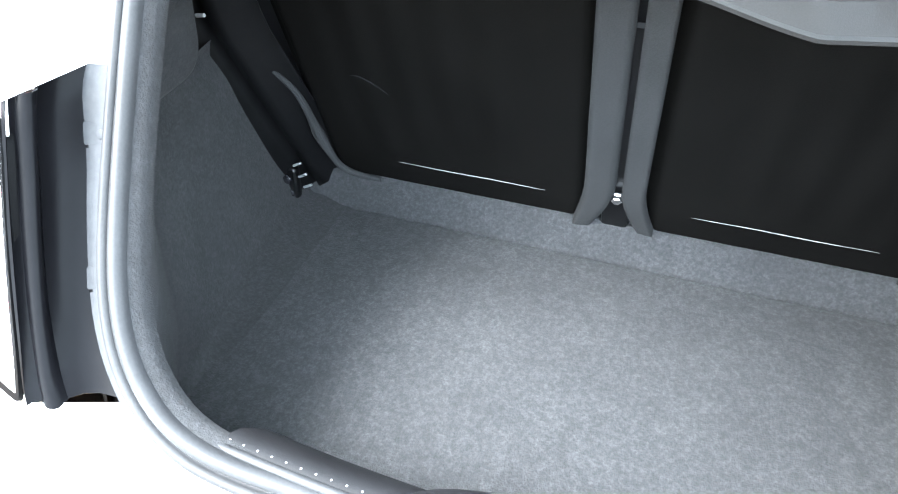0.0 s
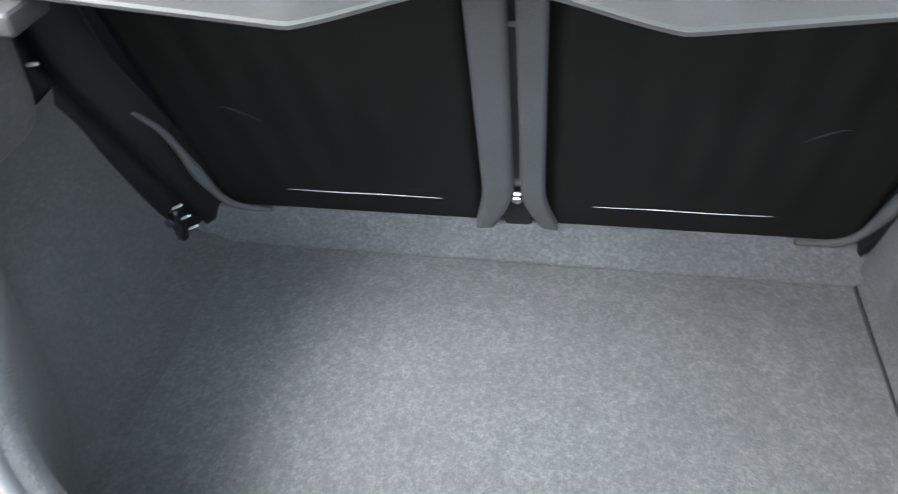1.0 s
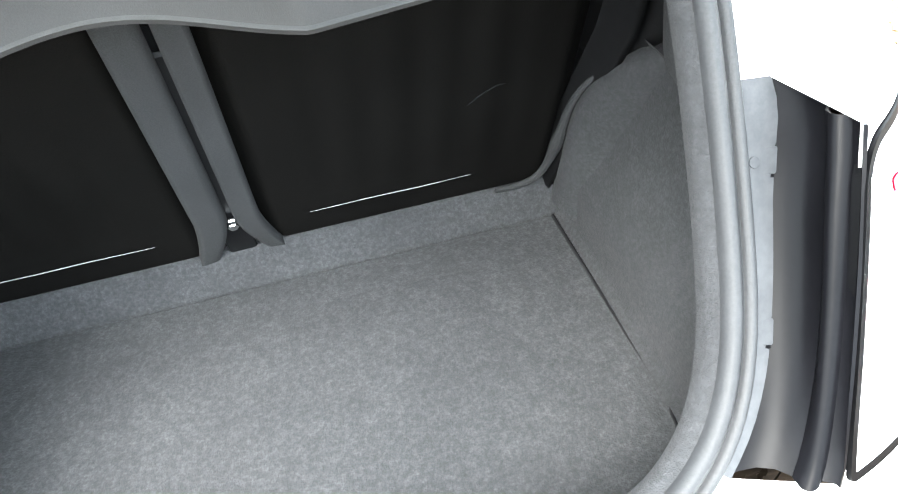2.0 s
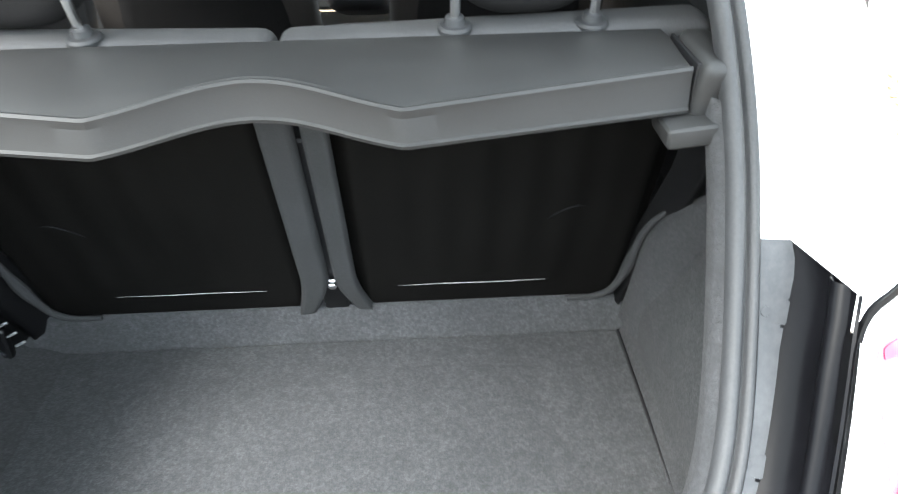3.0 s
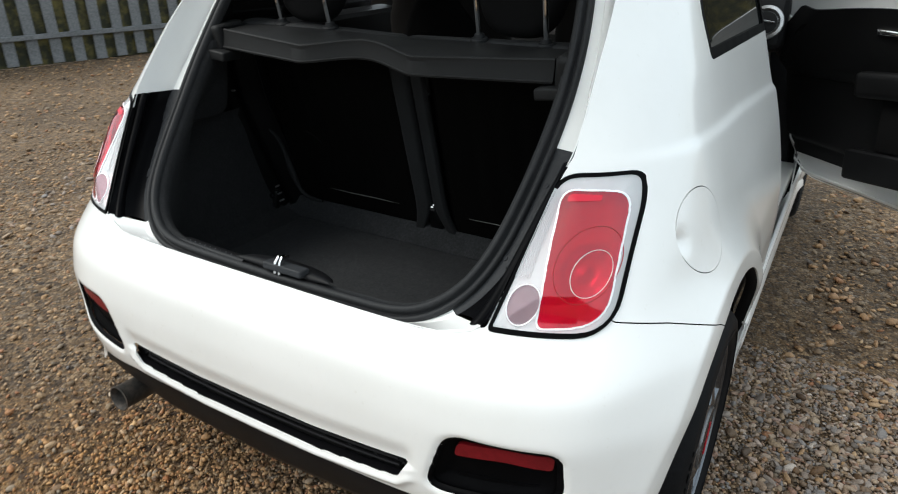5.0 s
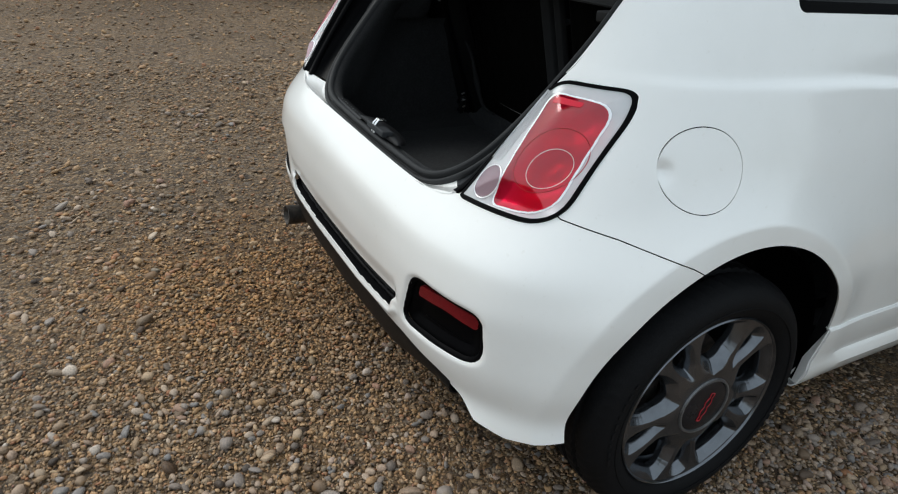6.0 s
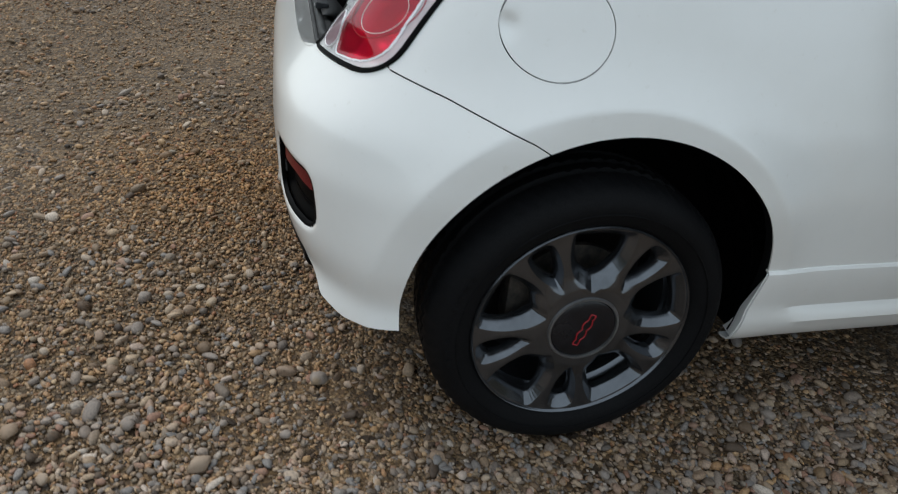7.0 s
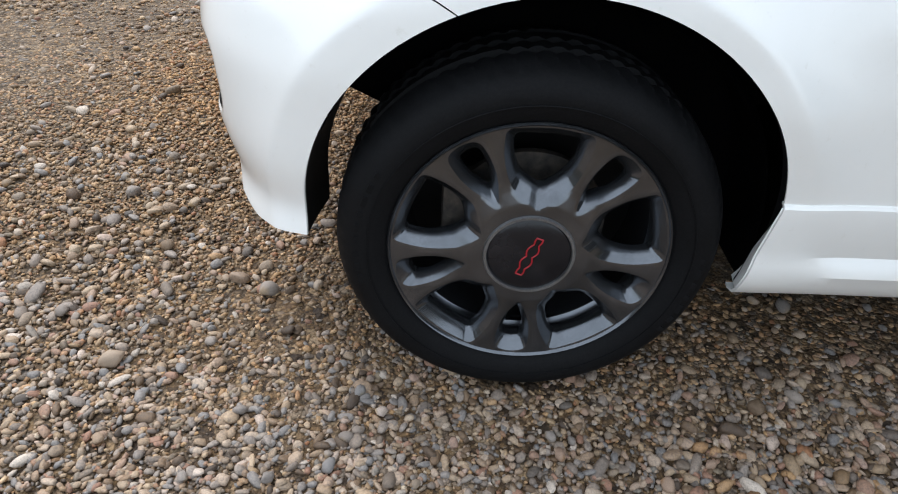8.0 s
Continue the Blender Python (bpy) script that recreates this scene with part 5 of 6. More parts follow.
wheel = make_wheel()
wheel.parent = car
wheel.matrix_basis = pose(.785, -.002, .291)
for m in (pose(-.785, 0, .291, 0, 0, 180), pose(.785, 2.3, .291, 20), pose(-.785, 2.3, .291, 30, 0, 180)):
    copy_thing(wheel, m)
for yc in (0.0, 2.3):
    for s in (1, -1):
        t = np.linspace(-.25, math.pi + (.25 if yc else -.45), 50)
        rows = [np.column_stack([np.full(50, s * x), yc + r * np.cos(t), .325 + r * np.sin(t)]) for x, r in ((.768, .340), (.74, .352), (.61, .352), (.593, .34), (.593, .01))]
        v1, f1 = loft(rows)
        v1[:, 1] = np.where(v1[:, 2] < .325, yc + np.sign(v1[:, 1] - yc) * np.minimum(np.abs(v1[:, 1] - yc), .352), v1[:, 1])
        mesh_object("arch_liner", v1, f1, LAMPWALL, car, "black plastic wheel arch liner")
        # folded lip of the arch
        t = np.linspace(0.02, math.pi - .02, 90)
        rr = .343 + .014 * np.clip(np.cos(t - .66), 0, 1) ** 2
        ly, lz = yc + rr * np.cos(t), .325 + rr * np.sin(t)
        lx = side_x(ly, lz) if yc < 1 else detail(WIDTH(lz), ly, lz)[0]
        v1, f1 = loft([np.column_stack([s * (lx - dx), yc + (rr + dr) * np.cos(t), .325 + (rr + dr) * np.sin(t)]) for dx, dr in ((.0035, .002), (.012, .0005), (.03, .004))])
        mesh_object("arch_lip", v1, f1, BLACK, car)
    if yc == 0.0:
        for s in (1, -1):
            # inner return of the bumper beside the tyre
            lz = np.linspace(.285, .56, 28)
            ly = -np.sqrt(np.maximum(.345 ** 2 - np.maximum(lz - .325, 0) ** 2, .01))
            lx = side_x(ly, lz)
            v1, f1 = loft([np.column_stack([s * (lx - dx), ly - dy, lz]) for dx, dy in ((.004, .0005), (.05, -.004), (.115, -.016))])
            mesh_object("arch_return", v1, f1, BLACK, car, "black inner edge of the bumper").modifiers.new("thickness", "SOLIDIFY").thickness = .003
part("underbody", box(1.0, 2.75, .14, .03, 2, pose(0, 1.22, .24)), BLACK, car)
for s in (1, -1):
    part("underbody_side", box(.26, 1.52, .17, .03, 2, pose(s * .60, 1.15, .265)), BLACK, car)

# side skirts
ys = np.linspace(.3455, 1.93, 64)
for s in (1, -1):
    rows = []
    flare = side_x(np.maximum(ys, .346), np.full(64, .402)) - side_x(np.array([1.0]), np.array([.402]))[0]
    for k, (x, z) in enumerate(((.785, .4005), (.7895, .4005), (.7925, .3995), (.7945, .397), (.7945, .391), (.791, .360), (.787, .325), (.785, .305), (.7865, .290), (.787, .275), (.783, .255), (.776, .236), (.768, .226), (.752, .221), (.744, .222))):
        slant = np.clip((.40 - z) / .18, 0, 1)
        y = ys - .016 * slant * (1 - smooth(.345, .60, ys)) + .040 * slant * smooth(1.75, 1.93, ys)
        fade = smooth(.40, .47, ys)
        bump = (.006 * math.exp(-((z - .280) / .012) ** 2) - .006 * math.exp(-((z - .31) / .014) ** 2)) * fade
        rows.append(np.column_stack([s * (x + bump + flare * (1 - .6 * slant)), y, np.full(64, z)]))
    ends = [r[0] for r in rows[3:-3]]
    v1, f1 = loft([np.array(ends), np.array([q + np.array([-s * .004 - s * .032 * (.40 - q[2]) / .18, .006, 0]) for q in ends])])
    mesh_object("skirt_end", v1, f1, PAINT, car).modifiers.new("thickness", "SOLIDIFY").thickness = .002
    v1, f1 = loft(rows)
    sk = part("side_skirt", welded(v1, f1 if s > 0 else [tuple(reversed(q)) for q in f1], .0002), PAINT, car, "white moulded side skirt", angle=28)
    sol = sk.modifiers.new("thickness", "SOLIDIFY")
    sol.thickness, sol.offset = .004, -1

# ---- quarter windows, windscreen ----
for s in (1, -1):
    g = mesh_object("quarter_window", *sided(s, *skin_patch(lambda x, y, z: np.where(x > .42, inside(QUARTER, y, z) + .004, -1.0), -.006)), TINTED, car, "dark tinted rear quarter window")
    g.visible_shadow = False
    frame_f = lambda x, y, z: np.where(x > .42, np.minimum(inside(QUARTER, y, z) + .001, .020 - inside(QUARTER, y, z)), -1.0)
    mesh_object("window_rubber", *sided(s, *skin_patch(frame_f, -.001)), LAMPWALL, g).modifiers.new("thickness", "SOLIDIFY").thickness = .004
scr = lambda x, y, z: np.where(y > 1.1, np.minimum(np.interp(z, [1.0, 1.4], [.60, .46]) - x, np.minimum(z - 1.02, 1.385 - z)) + .006, -1.0)
v1, f1 = skin_patch(scr, -.006)
ws = mesh_object("windscreen", *merged((v1, f1), mirrored(v1, f1)), GLASS, car, "clear windscreen")
ws.visible_shadow = False

# ---- doors, standing open ----
for s, swing in ((1, 47), (-1, -54)):
    field = lambda x, y, z: np.where(x > .42, np.minimum(inside(DOOR, y, z), 1.108 - z + .02 * (y - .8)), -1.0)
    dv, df = skin_patch(field)
    door = mesh_object("door", *sided(s, dv, df), PAINT, car, "white door standing open", solid=.004)
    pv, pf = skin_patch(lambda x, y, z: np.where(x > .42, np.minimum(np.minimum(inside(DOOR, y, z) - .02, z - .50), 1.112 - z), -1.0), -.075, lambda x, y, z: .035 * (1 - smooth(0, .06, inside(DOOR, y, z))) - .012 * smooth(.86, .90, z) + .018 * (1 - smooth(.55, .58, z)))
    mesh_object("inner_panel", *sided(s, pv, pf), DOORTRIM, door, "charcoal inner door trim").modifiers.new("thickness", "SOLIDIFY").thickness = .004
    ev, ef = skin_patch(lambda x, y, z: np.where(x > .42, np.minimum(np.minimum(inside(DOOR, y, z), .035 - inside(DOOR, y, z)), 1.05 - z), -1.0), -.006, lambda x, y, z: -.05 * smooth(0, .03, inside(DOOR, y, z)))
    mesh_object("door_edge", *sided(s, ev, ef), PAINT, door).modifiers.new("thickness", "SOLIDIFY").thickness = .003
    bv, bf = skin_patch(lambda x, y, z: np.where(x > .42, np.minimum(np.minimum(inside(DOOR, y, z) - .05, z - .905), 1.06 - z), -1.0), -.0905)
    mesh_object("cloth_insert", *sided(s, bv, bf), DARKCLOTH, door, "black cloth insert of the door trim")
    part("armrest", box(.050, .54, .085, .022, 4, pose(s * .618, 1.075, .864, -7)), DOORTRIM, door, "charcoal moulded armrest with switches")
    part("switch_strip", box(.016, .20, .012, .004, 2, pose(s * .600, 1.07, .914, -7)), BLACK, door, "black window switch strip")
    part("pull_cup", box(.016, .17, .030, .012, 3, pose(s * .594, .905, .874, -4)), DOORTRIM, door, "rounded pull handle moulding")
    # flat dark slab stands for the shaded hollow round the door pocket
    part("recess_shade", box(.012, .42, .17, .02, 2, pose(s * .636, 1.03, .74, -7)), DARKCLOTH, door)
    part("door_pocket", box(.045, .19, .080, .012, 3, pose(s * .615, .895, .760, -7)), DOORTRIM, door, "grey door pocket")
    part("lower_moulding", box(.045, .54, .105, .016, 3, pose(s * .634, 1.06, .595, -7)), DOORTRIM, door, "charcoal lower door moulding")
    esc = lathe([(0, .042), (.006, .040), (.007, .031), (.002, .024), (.002, .001)], 32, "X")
    bmesh.ops.transform(esc, matrix=pose(s * .588, 1.175, 1.020, 0, 0, 180 if s > 0 else 0), verts=esc.verts)
    part("handle_surround", esc, CHROME, door, "round chrome handle surround")
    part("inner_handle", box(.010, .115, .018, .004, 2, pose(s * .578, 1.225, 1.008)), CHROME, door, "chrome door release lever")
    part("sill_rubber", tube([(s * .632, y, 1.116) for y in (.84, 1.1, 1.4, 1.68)], .008, 6), RUBBER, door)
    h = Vector((s * .745, 1.70, 0))
    door.matrix_basis = Matrix.Translation(h + (Vector((-.15, -.04, 0)) if s < 0 else Vector((0, 0, 0)))) @ Matrix.Rotation(radians(swing), 4, "Z") @ Matrix.Translation(-h)
    # painted sill and pillar inside the opening
    part("door_sill", box(.12, 1.06, .05, .015, 3, pose(s * .71, 1.22, .40)), PAINT, car, "white painted door sill")
    part("hinge_pillar", box(.10, .06, .62, .015, 2, pose(s * .655, 1.78, .72, 0, s * -6)), BLACK, car)
    part("rear_pillar_trim", box(.06, .10, .95, .02, 2, pose(s * .60, .86, .92, 0, s * -10)), BLACK, car)

# ---- cabin in front of the boot ----
part("cabin_floor", box(1.36, 1.48, .06, .01, 1, pose(0, 1.19, .36)), BLACK, car)
for s in (1, -1):
    part("rear_side_trim", box(.09, .75, .35, .03, 3, pose(s * .607, .45, .885, 0, s * -6)), BLACK, car)
    part("side_trim_foot", box(.008, .75, .30, .003, 1, pose(s * .586, .45, .64)), BLACK, car)
part("rear_bench", box(1.15, .46, .24, .06, 4, pose(0, .50, .56)), CLOTH, car, "dark cloth rear bench cushion")
for s in (1, -1):
    n = 40
    rows = []
    for k, q in enumerate(np.linspace(0, 1, 14)):
        half_w = .235 * (1 - .10 * q) * (1 - max(0, q - .72) ** 2 * 6.5)
        z = .50 + q * .70
        y = .80 - .16 * q
        t = np.linspace(0, 2 * math.pi, n)[:-1]
        c, s2 = np.cos(t), np.sin(t)
        rows.append(np.column_stack([(.325 if s > 0 else -.265) + half_w * np.sign(c) * np.abs(c) ** .6, y + .062 * np.sign(s2) * np.abs(s2) ** .6 * (1 - .3 * q), np.full(n - 1, z)]))
    last = rows[-1].mean(0)
    rows += [rows[-1] * .8 + last * .2 + np.array([0, 0, .012]), rows[-1] * .3 + last * .7 + np.array([0, 0, .020])]
    v1, f1 = loft(rows, closed=True)
    fs = mesh_object("front_seat", v1, f1, CLOTH, car, "dark front seat with rounded backrest")
    cx = .325 if s > 0 else -.265
    panel_rows = []
    for q in np.linspace(.08, .93, 13):
        half_w = .235 * (1 - .10 * q) * (1 - max(0, q - .72) ** 2 * 6.5) * .86 * math.sqrt(max(.004, 1 - (max(q, .50) - .50) ** 2 / .43 ** 2))
        c = np.linspace(-1, 1, 15)
        panel_rows.append(np.column_stack([cx + half_w * c, .80 - .16 * q - (.062 * (1 - .3 * q)) * (1 - np.abs(c) ** 6) ** .25 - .006, np.full(15, .50 + q * .70)]))
    v1, f1 = loft(panel_rows)
    mesh_object("back_panel", v1, f1, DARKCLOTH, fs, "black rear panel of the seat").modifiers.new("thickness", "SOLIDIFY").thickness = .003
    for dx in (-.075, .075):
        k = lathe([(0, .017), (.012, .017), (.020, .012), (.022, .003)], 16, "Z")
        bmesh.ops.transform(k, matrix=pose(cx + dx, .640, 1.205), verts=k.verts)
        part("head_guide", k, HINGE, fs, "black headrest guide")
    part("seat_cushion", box(.48, .50, .16, .05, 4, pose(.325 if s > 0 else -.265, 1.02, .52)), CLOTH, fs)
    part("seat_seam", tube([((.325 if s > 0 else -.265) + .205 * math.cos(a), .69 - .055 * math.sin(a), .93 + .165 * math.sin(a)) for a in np.linspace(.15, math.pi - .15, 30)], .003, 6), BLACK, fs)
    part("seat_head", box(.25, .09, .14, .04, 4, pose(.325 if s > 0 else -.265, .63, 1.255)), CLOTH, fs, "dark integrated head support")
dash = part("dashboard", box(1.04, .16, .20, .05, 4, pose(0, 1.50, .995, -12)), IVORY, car, "ivory white dashboard fascia")
part("dash_top", box(1.26, .40, .07, .03, 3, pose(0, 1.66, 1.075)), TRIM, dash)
part("lower_dash", box(1.22, .16, .28, .04, 3, pose(0, 1.52, .80)), TRIM, dash)
radio = part("radio", box(.21, .03, .062, .010, 3, pose(.005, 1.408, 1.056, -12)), BLACK, dash, "black radio with red display")
screen = part("display", box(.10, .004, .020, .001, 1, pose(.012, 1.3915, 1.060, -12)), LAMPBLACK, radio, "dark display with lit red marks")
for dx, w in ((-.036, .012), (-.020, .010), (.004, .014), (.020, .008), (.034, .012)):
    part("display_mark", box(w, .002, .011, .0005, 1, pose(.012 + dx, 1.3890, 1.0605, -12)), DISPLAY, screen, "lit red mark")
for x in (-.075, .095):
    k = lathe([(0, .015), (-.010, .014), (-.012, .010), (-.0125, .001)], 18, "Y")
    bmesh.ops.transform(k, matrix=pose(x, 1.392, 1.056, -12), verts=k.verts)
    part("radio_knob", k, STEEL, radio)


def dash_plate(corners, depth, m):
    """A rounded plate in the plane of the fascia."""
    pts = outline(corners, 8)
    bm = bmesh.new()
    a = [bm.verts.new((x, -depth / 2, z)) for x, z in pts]
    b = [bm.verts.new((x, depth / 2, z)) for x, z in pts]
    bm.faces.new(a)
    bm.faces.new(b[::-1])
    for k in range(len(a)):
        k2 = (k + 1) % len(a)
        bm.faces.new((a[k2], a[k], b[k], b[k2]))
    bmesh.ops.recalc_face_normals(bm, faces=bm.faces)
    bmesh.ops.transform(bm, matrix=m, verts=bm.verts)
    return bm


fascia = pose(.005, 1.392, .925, -12)
climate = part("climate_panel", dash_plate([(-.098, .064, .03), (.098, .064, .03), (.082, -.050, .05), (0, -.082, .06), (-.082, -.050, .05)], .030, fascia), BLACK, dash, "black climate control panel")
part("climate_bezel", dash_plate([(-.112, .074, .03), (.112, .074, .03), (.096, -.075, .06), (0, -.160, .07), (-.096, -.075, .06)], .024, fascia @ pose(0, .006, 0)), SILVER, dash, "silver surround of the centre console")
for x, z in ((-.062, .940), (.005, .958), (.072, .940), (-.038, .892), (.048, .892)):
    k = lathe([(0, .024), (-.004, .024), (-.006, .019), (-.016, .017), (-.018, .001)], 24, "Y")
    bmesh.ops.transform(k, matrix=pose(x, 1.374, z, -12), verts=k.verts)
    knob = part("control_knob", k, BLACK, climate)
    ring = lathe([(0, .0275), (-.005, .0265), (-.005, .0245), (0, .0235)], 28, "Y", closed=True)
    bmesh.ops.transform(ring, matrix=pose(x, 1.375, z, -12), verts=ring.verts)
    part("knob_ring", ring, STEEL, knob, "bright ring round the knob")
part("button_strip", box(.215, .020, .034, .012, 3, pose(.005, 1.410, 1.012, -12)), SILVER, dash, "silver strip under the radio")
for x, mt in ((-.055, BLACK), (.030, REDPLASTIC)):
    k = lathe([(0, .012), (-.005, .0115), (-.008, .008), (-.0085, .001)], 18, "Y")
    bmesh.ops.transform(k, matrix=pose(x, 1.398, 1.010, -12), verts=k.verts)
    part("dash_button", k, mt, dash)
part("console", box(.17, .36, .10, .04, 4, pose(.004, 1.26, .765, -20)), BLACK, dash, "dark centre console")
gaiter_ring = lathe([(0, .062), (.008, .060), (.012, .054), (.008, .048), (0, .046)], 32, "Z", closed=True)
bmesh.ops.transform(gaiter_ring, matrix=pose(.010, 1.235, .812, -20), verts=gaiter_ring.verts)
part("gaiter_ring", gaiter_ring, STEEL, dash, "bright ring round the gear gaiter")
gaiter = lathe([(0, .046), (.012, .040), (.020, .042), (.032, .028), (.038, .030), (.052, .016), (.060, .011)], 24, "Z")
bmesh.ops.transform(gaiter, matrix=pose(.010, 1.235, .812, -12), verts=gaiter.verts)
part("gaiter", gaiter, DARKCLOTH, dash, "black folded gear gaiter")
gear = part("gear_lever", tube([(.010, 1.22, .78), (.013, 1.205, .84), (.016, 1.20, .90)], [.012, .009, .008], 10), CHROME, dash, "gear lever with chrome ball and red mark")
ball = bmesh.new()
bmesh.ops.create_uvsphere(ball, u_segments=20, v_segments=14, radius=.024, matrix=pose(.016, 1.20, .922))
part("gear_knob", ball, CHROME, gear)
part("gear_mark", lathe([(0, .009), (.001, .008), (.0015, .001)], 16, "Z"), REDMARK, gear).matrix_basis = pose(.016, 1.192, .945, 22)
part("gaiter_stripe", tube([(.022, 1.190, .815), (.021, 1.197, .835), (.018, 1.204, .860)], .004, 6), REDMARK, gear, "red seam on the gaiter")
for s in (1, -1):
    part("vent_pod", box(.15, .16, .20, .04, 3, pose(s * .585, 1.500, .995, -12)), BLACK, dash, "black pod round the air vent")
    vent = lathe([(.0, .058), (-.012, .056), (-.014, .046), (-.006, .040), (.0, .038), (.0, .001)], 36, "Y")
    bmesh.ops.transform(vent, matrix=pose(s * .597, 1.408, 1.004, -12), verts=vent.verts)
    vn = part("air_vent", vent, STEEL, dash, "round air vent with a bright ring")
    vb = lathe([(-.004, .037), (-.005, .02), (-.0055, .001)], 24, "Y")
    bmesh.ops.transform(vb, matrix=pose(s * .597, 1.403, 1.004, -12), verts=vb.verts)
    part("vent_core", vb, BLACK, vn)
    part("vent_slat", box(.05, .004, .006, .001, 1, pose(s * .600, 1.394, 1.010, 0, 8)), STEEL, vn)

# ---- raised tailgate above the boot ----
gate_all = lambda x, y, z: np.where(y < .55, np.minimum(inside(HATCH, x, z) - .004, 1.415 - z), -1.0)
glass_f = lambda x, y, z: np.minimum(np.minimum(.44 - np.abs(x), z - 1.02), 1.36 - z)
steel_v, steel_f = skin_patch(lambda x, y, z: np.minimum(gate_all(x, y, z), -glass_f(x, y, z)))
gate = panel("tailgate", *merged((steel_v, steel_f), mirrored(steel_v, steel_f)), PAINT, "white tailgate raised above the boot", solid=.03)
gv, gf = skin_patch(lambda x, y, z: np.minimum(gate_all(x, y, z), glass_f(x, y, z) + .004), -.006)
part("rear_window", welded(*merged((gv, gf), mirrored(gv, gf))), GLASS, gate, "tailgate window")
lv, lf = skin_patch(lambda x, y, z: np.minimum(np.minimum(gate_all(x, y, z) - .02, -glass_f(x, y, z)), 1.0), -.034)
part("tailgate_lining", welded(*merged((lv, lf), mirrored(lv, lf))), TRIM, gate)
hinge = Matrix.Translation((0, .10, 1.44))
gate.matrix_basis = hinge @ Matrix.Rotation(radians(-74), 4, "X") @ hinge.inverted()

# ---- ground ----
bm = bmesh.new()
cells = [-600, -60, -20] + list(np.arange(-9, 6.01, .25)) + [20, 60, 600]
cols = {}
for i, x in enumerate(cells):
    for j, y in enumerate(cells):
        near = max(0, 1 - max(abs(x), abs(y)) / 9)
        z = .012 * noise.noise((x * .9, y * .9, 0)) * (near > 0) - .006
        flat = min(1, math.hypot(x - .75, y) / .6)
        cols[i, j] = bm.verts.new((x, y, z * flat - .006 * (1 - flat)))
for i in range(len(cells) - 1):
    for j in range(len(cells) - 1):
        bm.faces.new((cols[i, j], cols[i + 1, j], cols[i + 1, j + 1], cols[i, j + 1]))
ground = part("ground", bm, GROUND, None)
tagged(ground, "brown and grey gravel yard with sandy patches", "gravel", kind="structure")


def pebble_template(seed, detail_level):
    rng = random.Random(seed)
    bm = bmesh.new()
    bmesh.ops.create_icosphere(bm, subdivisions=detail_level, radius=1.0)
    off = Vector((rng.uniform(0, 50), rng.uniform(0, 50), 0))
    for v in bm.verts:
        k = 1 + .30 * noise.noise(v.co * .9 + off) + .10 * noise.noise(v.co * 2.4 + off)
        v.co = Vector((math.copysign(abs(v.co.x) ** .85, v.co.x), math.copysign(abs(v.co.y) ** .85, v.co.y) * .78, v.co.z * .56)) * k
    for _ in range(5):
        d = Vector((rng.gauss(0, 1), rng.gauss(0, 1), rng.gauss(0, .8))).normalized()
        reach = rng.uniform(.50, .78)
        for v in bm.verts:
            over = v.co.dot(d) - reach
            if over > 0:
                v.co -= d * over * .9
    vs = np.array([v.co[:] for v in bm.verts])
    fs = np.array([[q.index for q in f.verts] for f in bm.faces])
    bm.free()
    return vs, fs


FINE = [pebble_template(k, 2) for k in range(8)]
ROUGH = [pebble_template(40 + k, 1) for k in range(8)]


def scatter(name, places, sizes, templates, rng, sink=.25, mat=PEBBLE):
    """Many stones in one mesh."""
    vs, fs, n = [], [], 0
    yaw, tilt = rng.uniform(0, 2 * np.pi, len(places)), rng.normal(0, .22, (len(places), 2))
    kind = rng.integers(0, len(templates), len(places))
    stretch = rng.uniform((.80, .68, .66), (1.42, 1.10, 1.12), (len(places), 3))
    for k, (p, s) in enumerate(zip(places, sizes)):
        tv, tf = templates[kind[k]]
        c, d = math.cos(yaw[k]), math.sin(yaw[k])
        q = tv * s * stretch[k]
        x, y, z = q[:, 0] * c - q[:, 1] * d, q[:, 0] * d + q[:, 1] * c, q[:, 2]
        z = z + x * tilt[k, 0] + y * tilt[k, 1]
        vs.append(np.column_stack([x + p[0], y + p[1], z + s * .56 * (1 - sink) - .006 + p[2]]))
        fs.append(tf + n)
        n += len(tv)
    v, f = np.vstack(vs).astype(np.float32), np.vstack(fs).astype(np.int32)
    me = bpy.data.meshes.new(name)
    me.vertices.add(len(v))
    me.vertices.foreach_set("co", v.ravel())
    me.loops.add(f.size)
    me.loops.foreach_set("vertex_index", f.ravel())
    me.polygons.add(len(f))
    me.polygons.foreach_set("loop_start", np.arange(0, f.size, 3, dtype=np.int32))
    me.update()
    me.validate()
    if templates is FINE:
        me.shade_smooth()
    me.materials.append(mat)
    return new(name, me)


rng = np.random.default_rng(7)
BARE = (0.61, -0.43)


def spread(n, x0, x1, y0, y1, hole=True):
    p = np.column_stack([rng.uniform(x0, x1, n), rng.uniform(y0, y1, n), np.zeros(n)])
    tyre = (np.abs(p[:, 0] - .69) < .095) & (np.abs(p[:, 1]) < .06)
    under = (np.abs(p[:, 0]) < .45) & (p[:, 1] > -.30) & (p[:, 1] < 2.6)
    bare = np.exp(-(((p[:, 0] - BARE[0]) / .11) ** 2 + ((p[:, 1] - BARE[1]) / .10) ** 2) * 1.2)
    return p[~(tyre | under) & (rng.uniform(0, 1, n) > .93 * bare)]


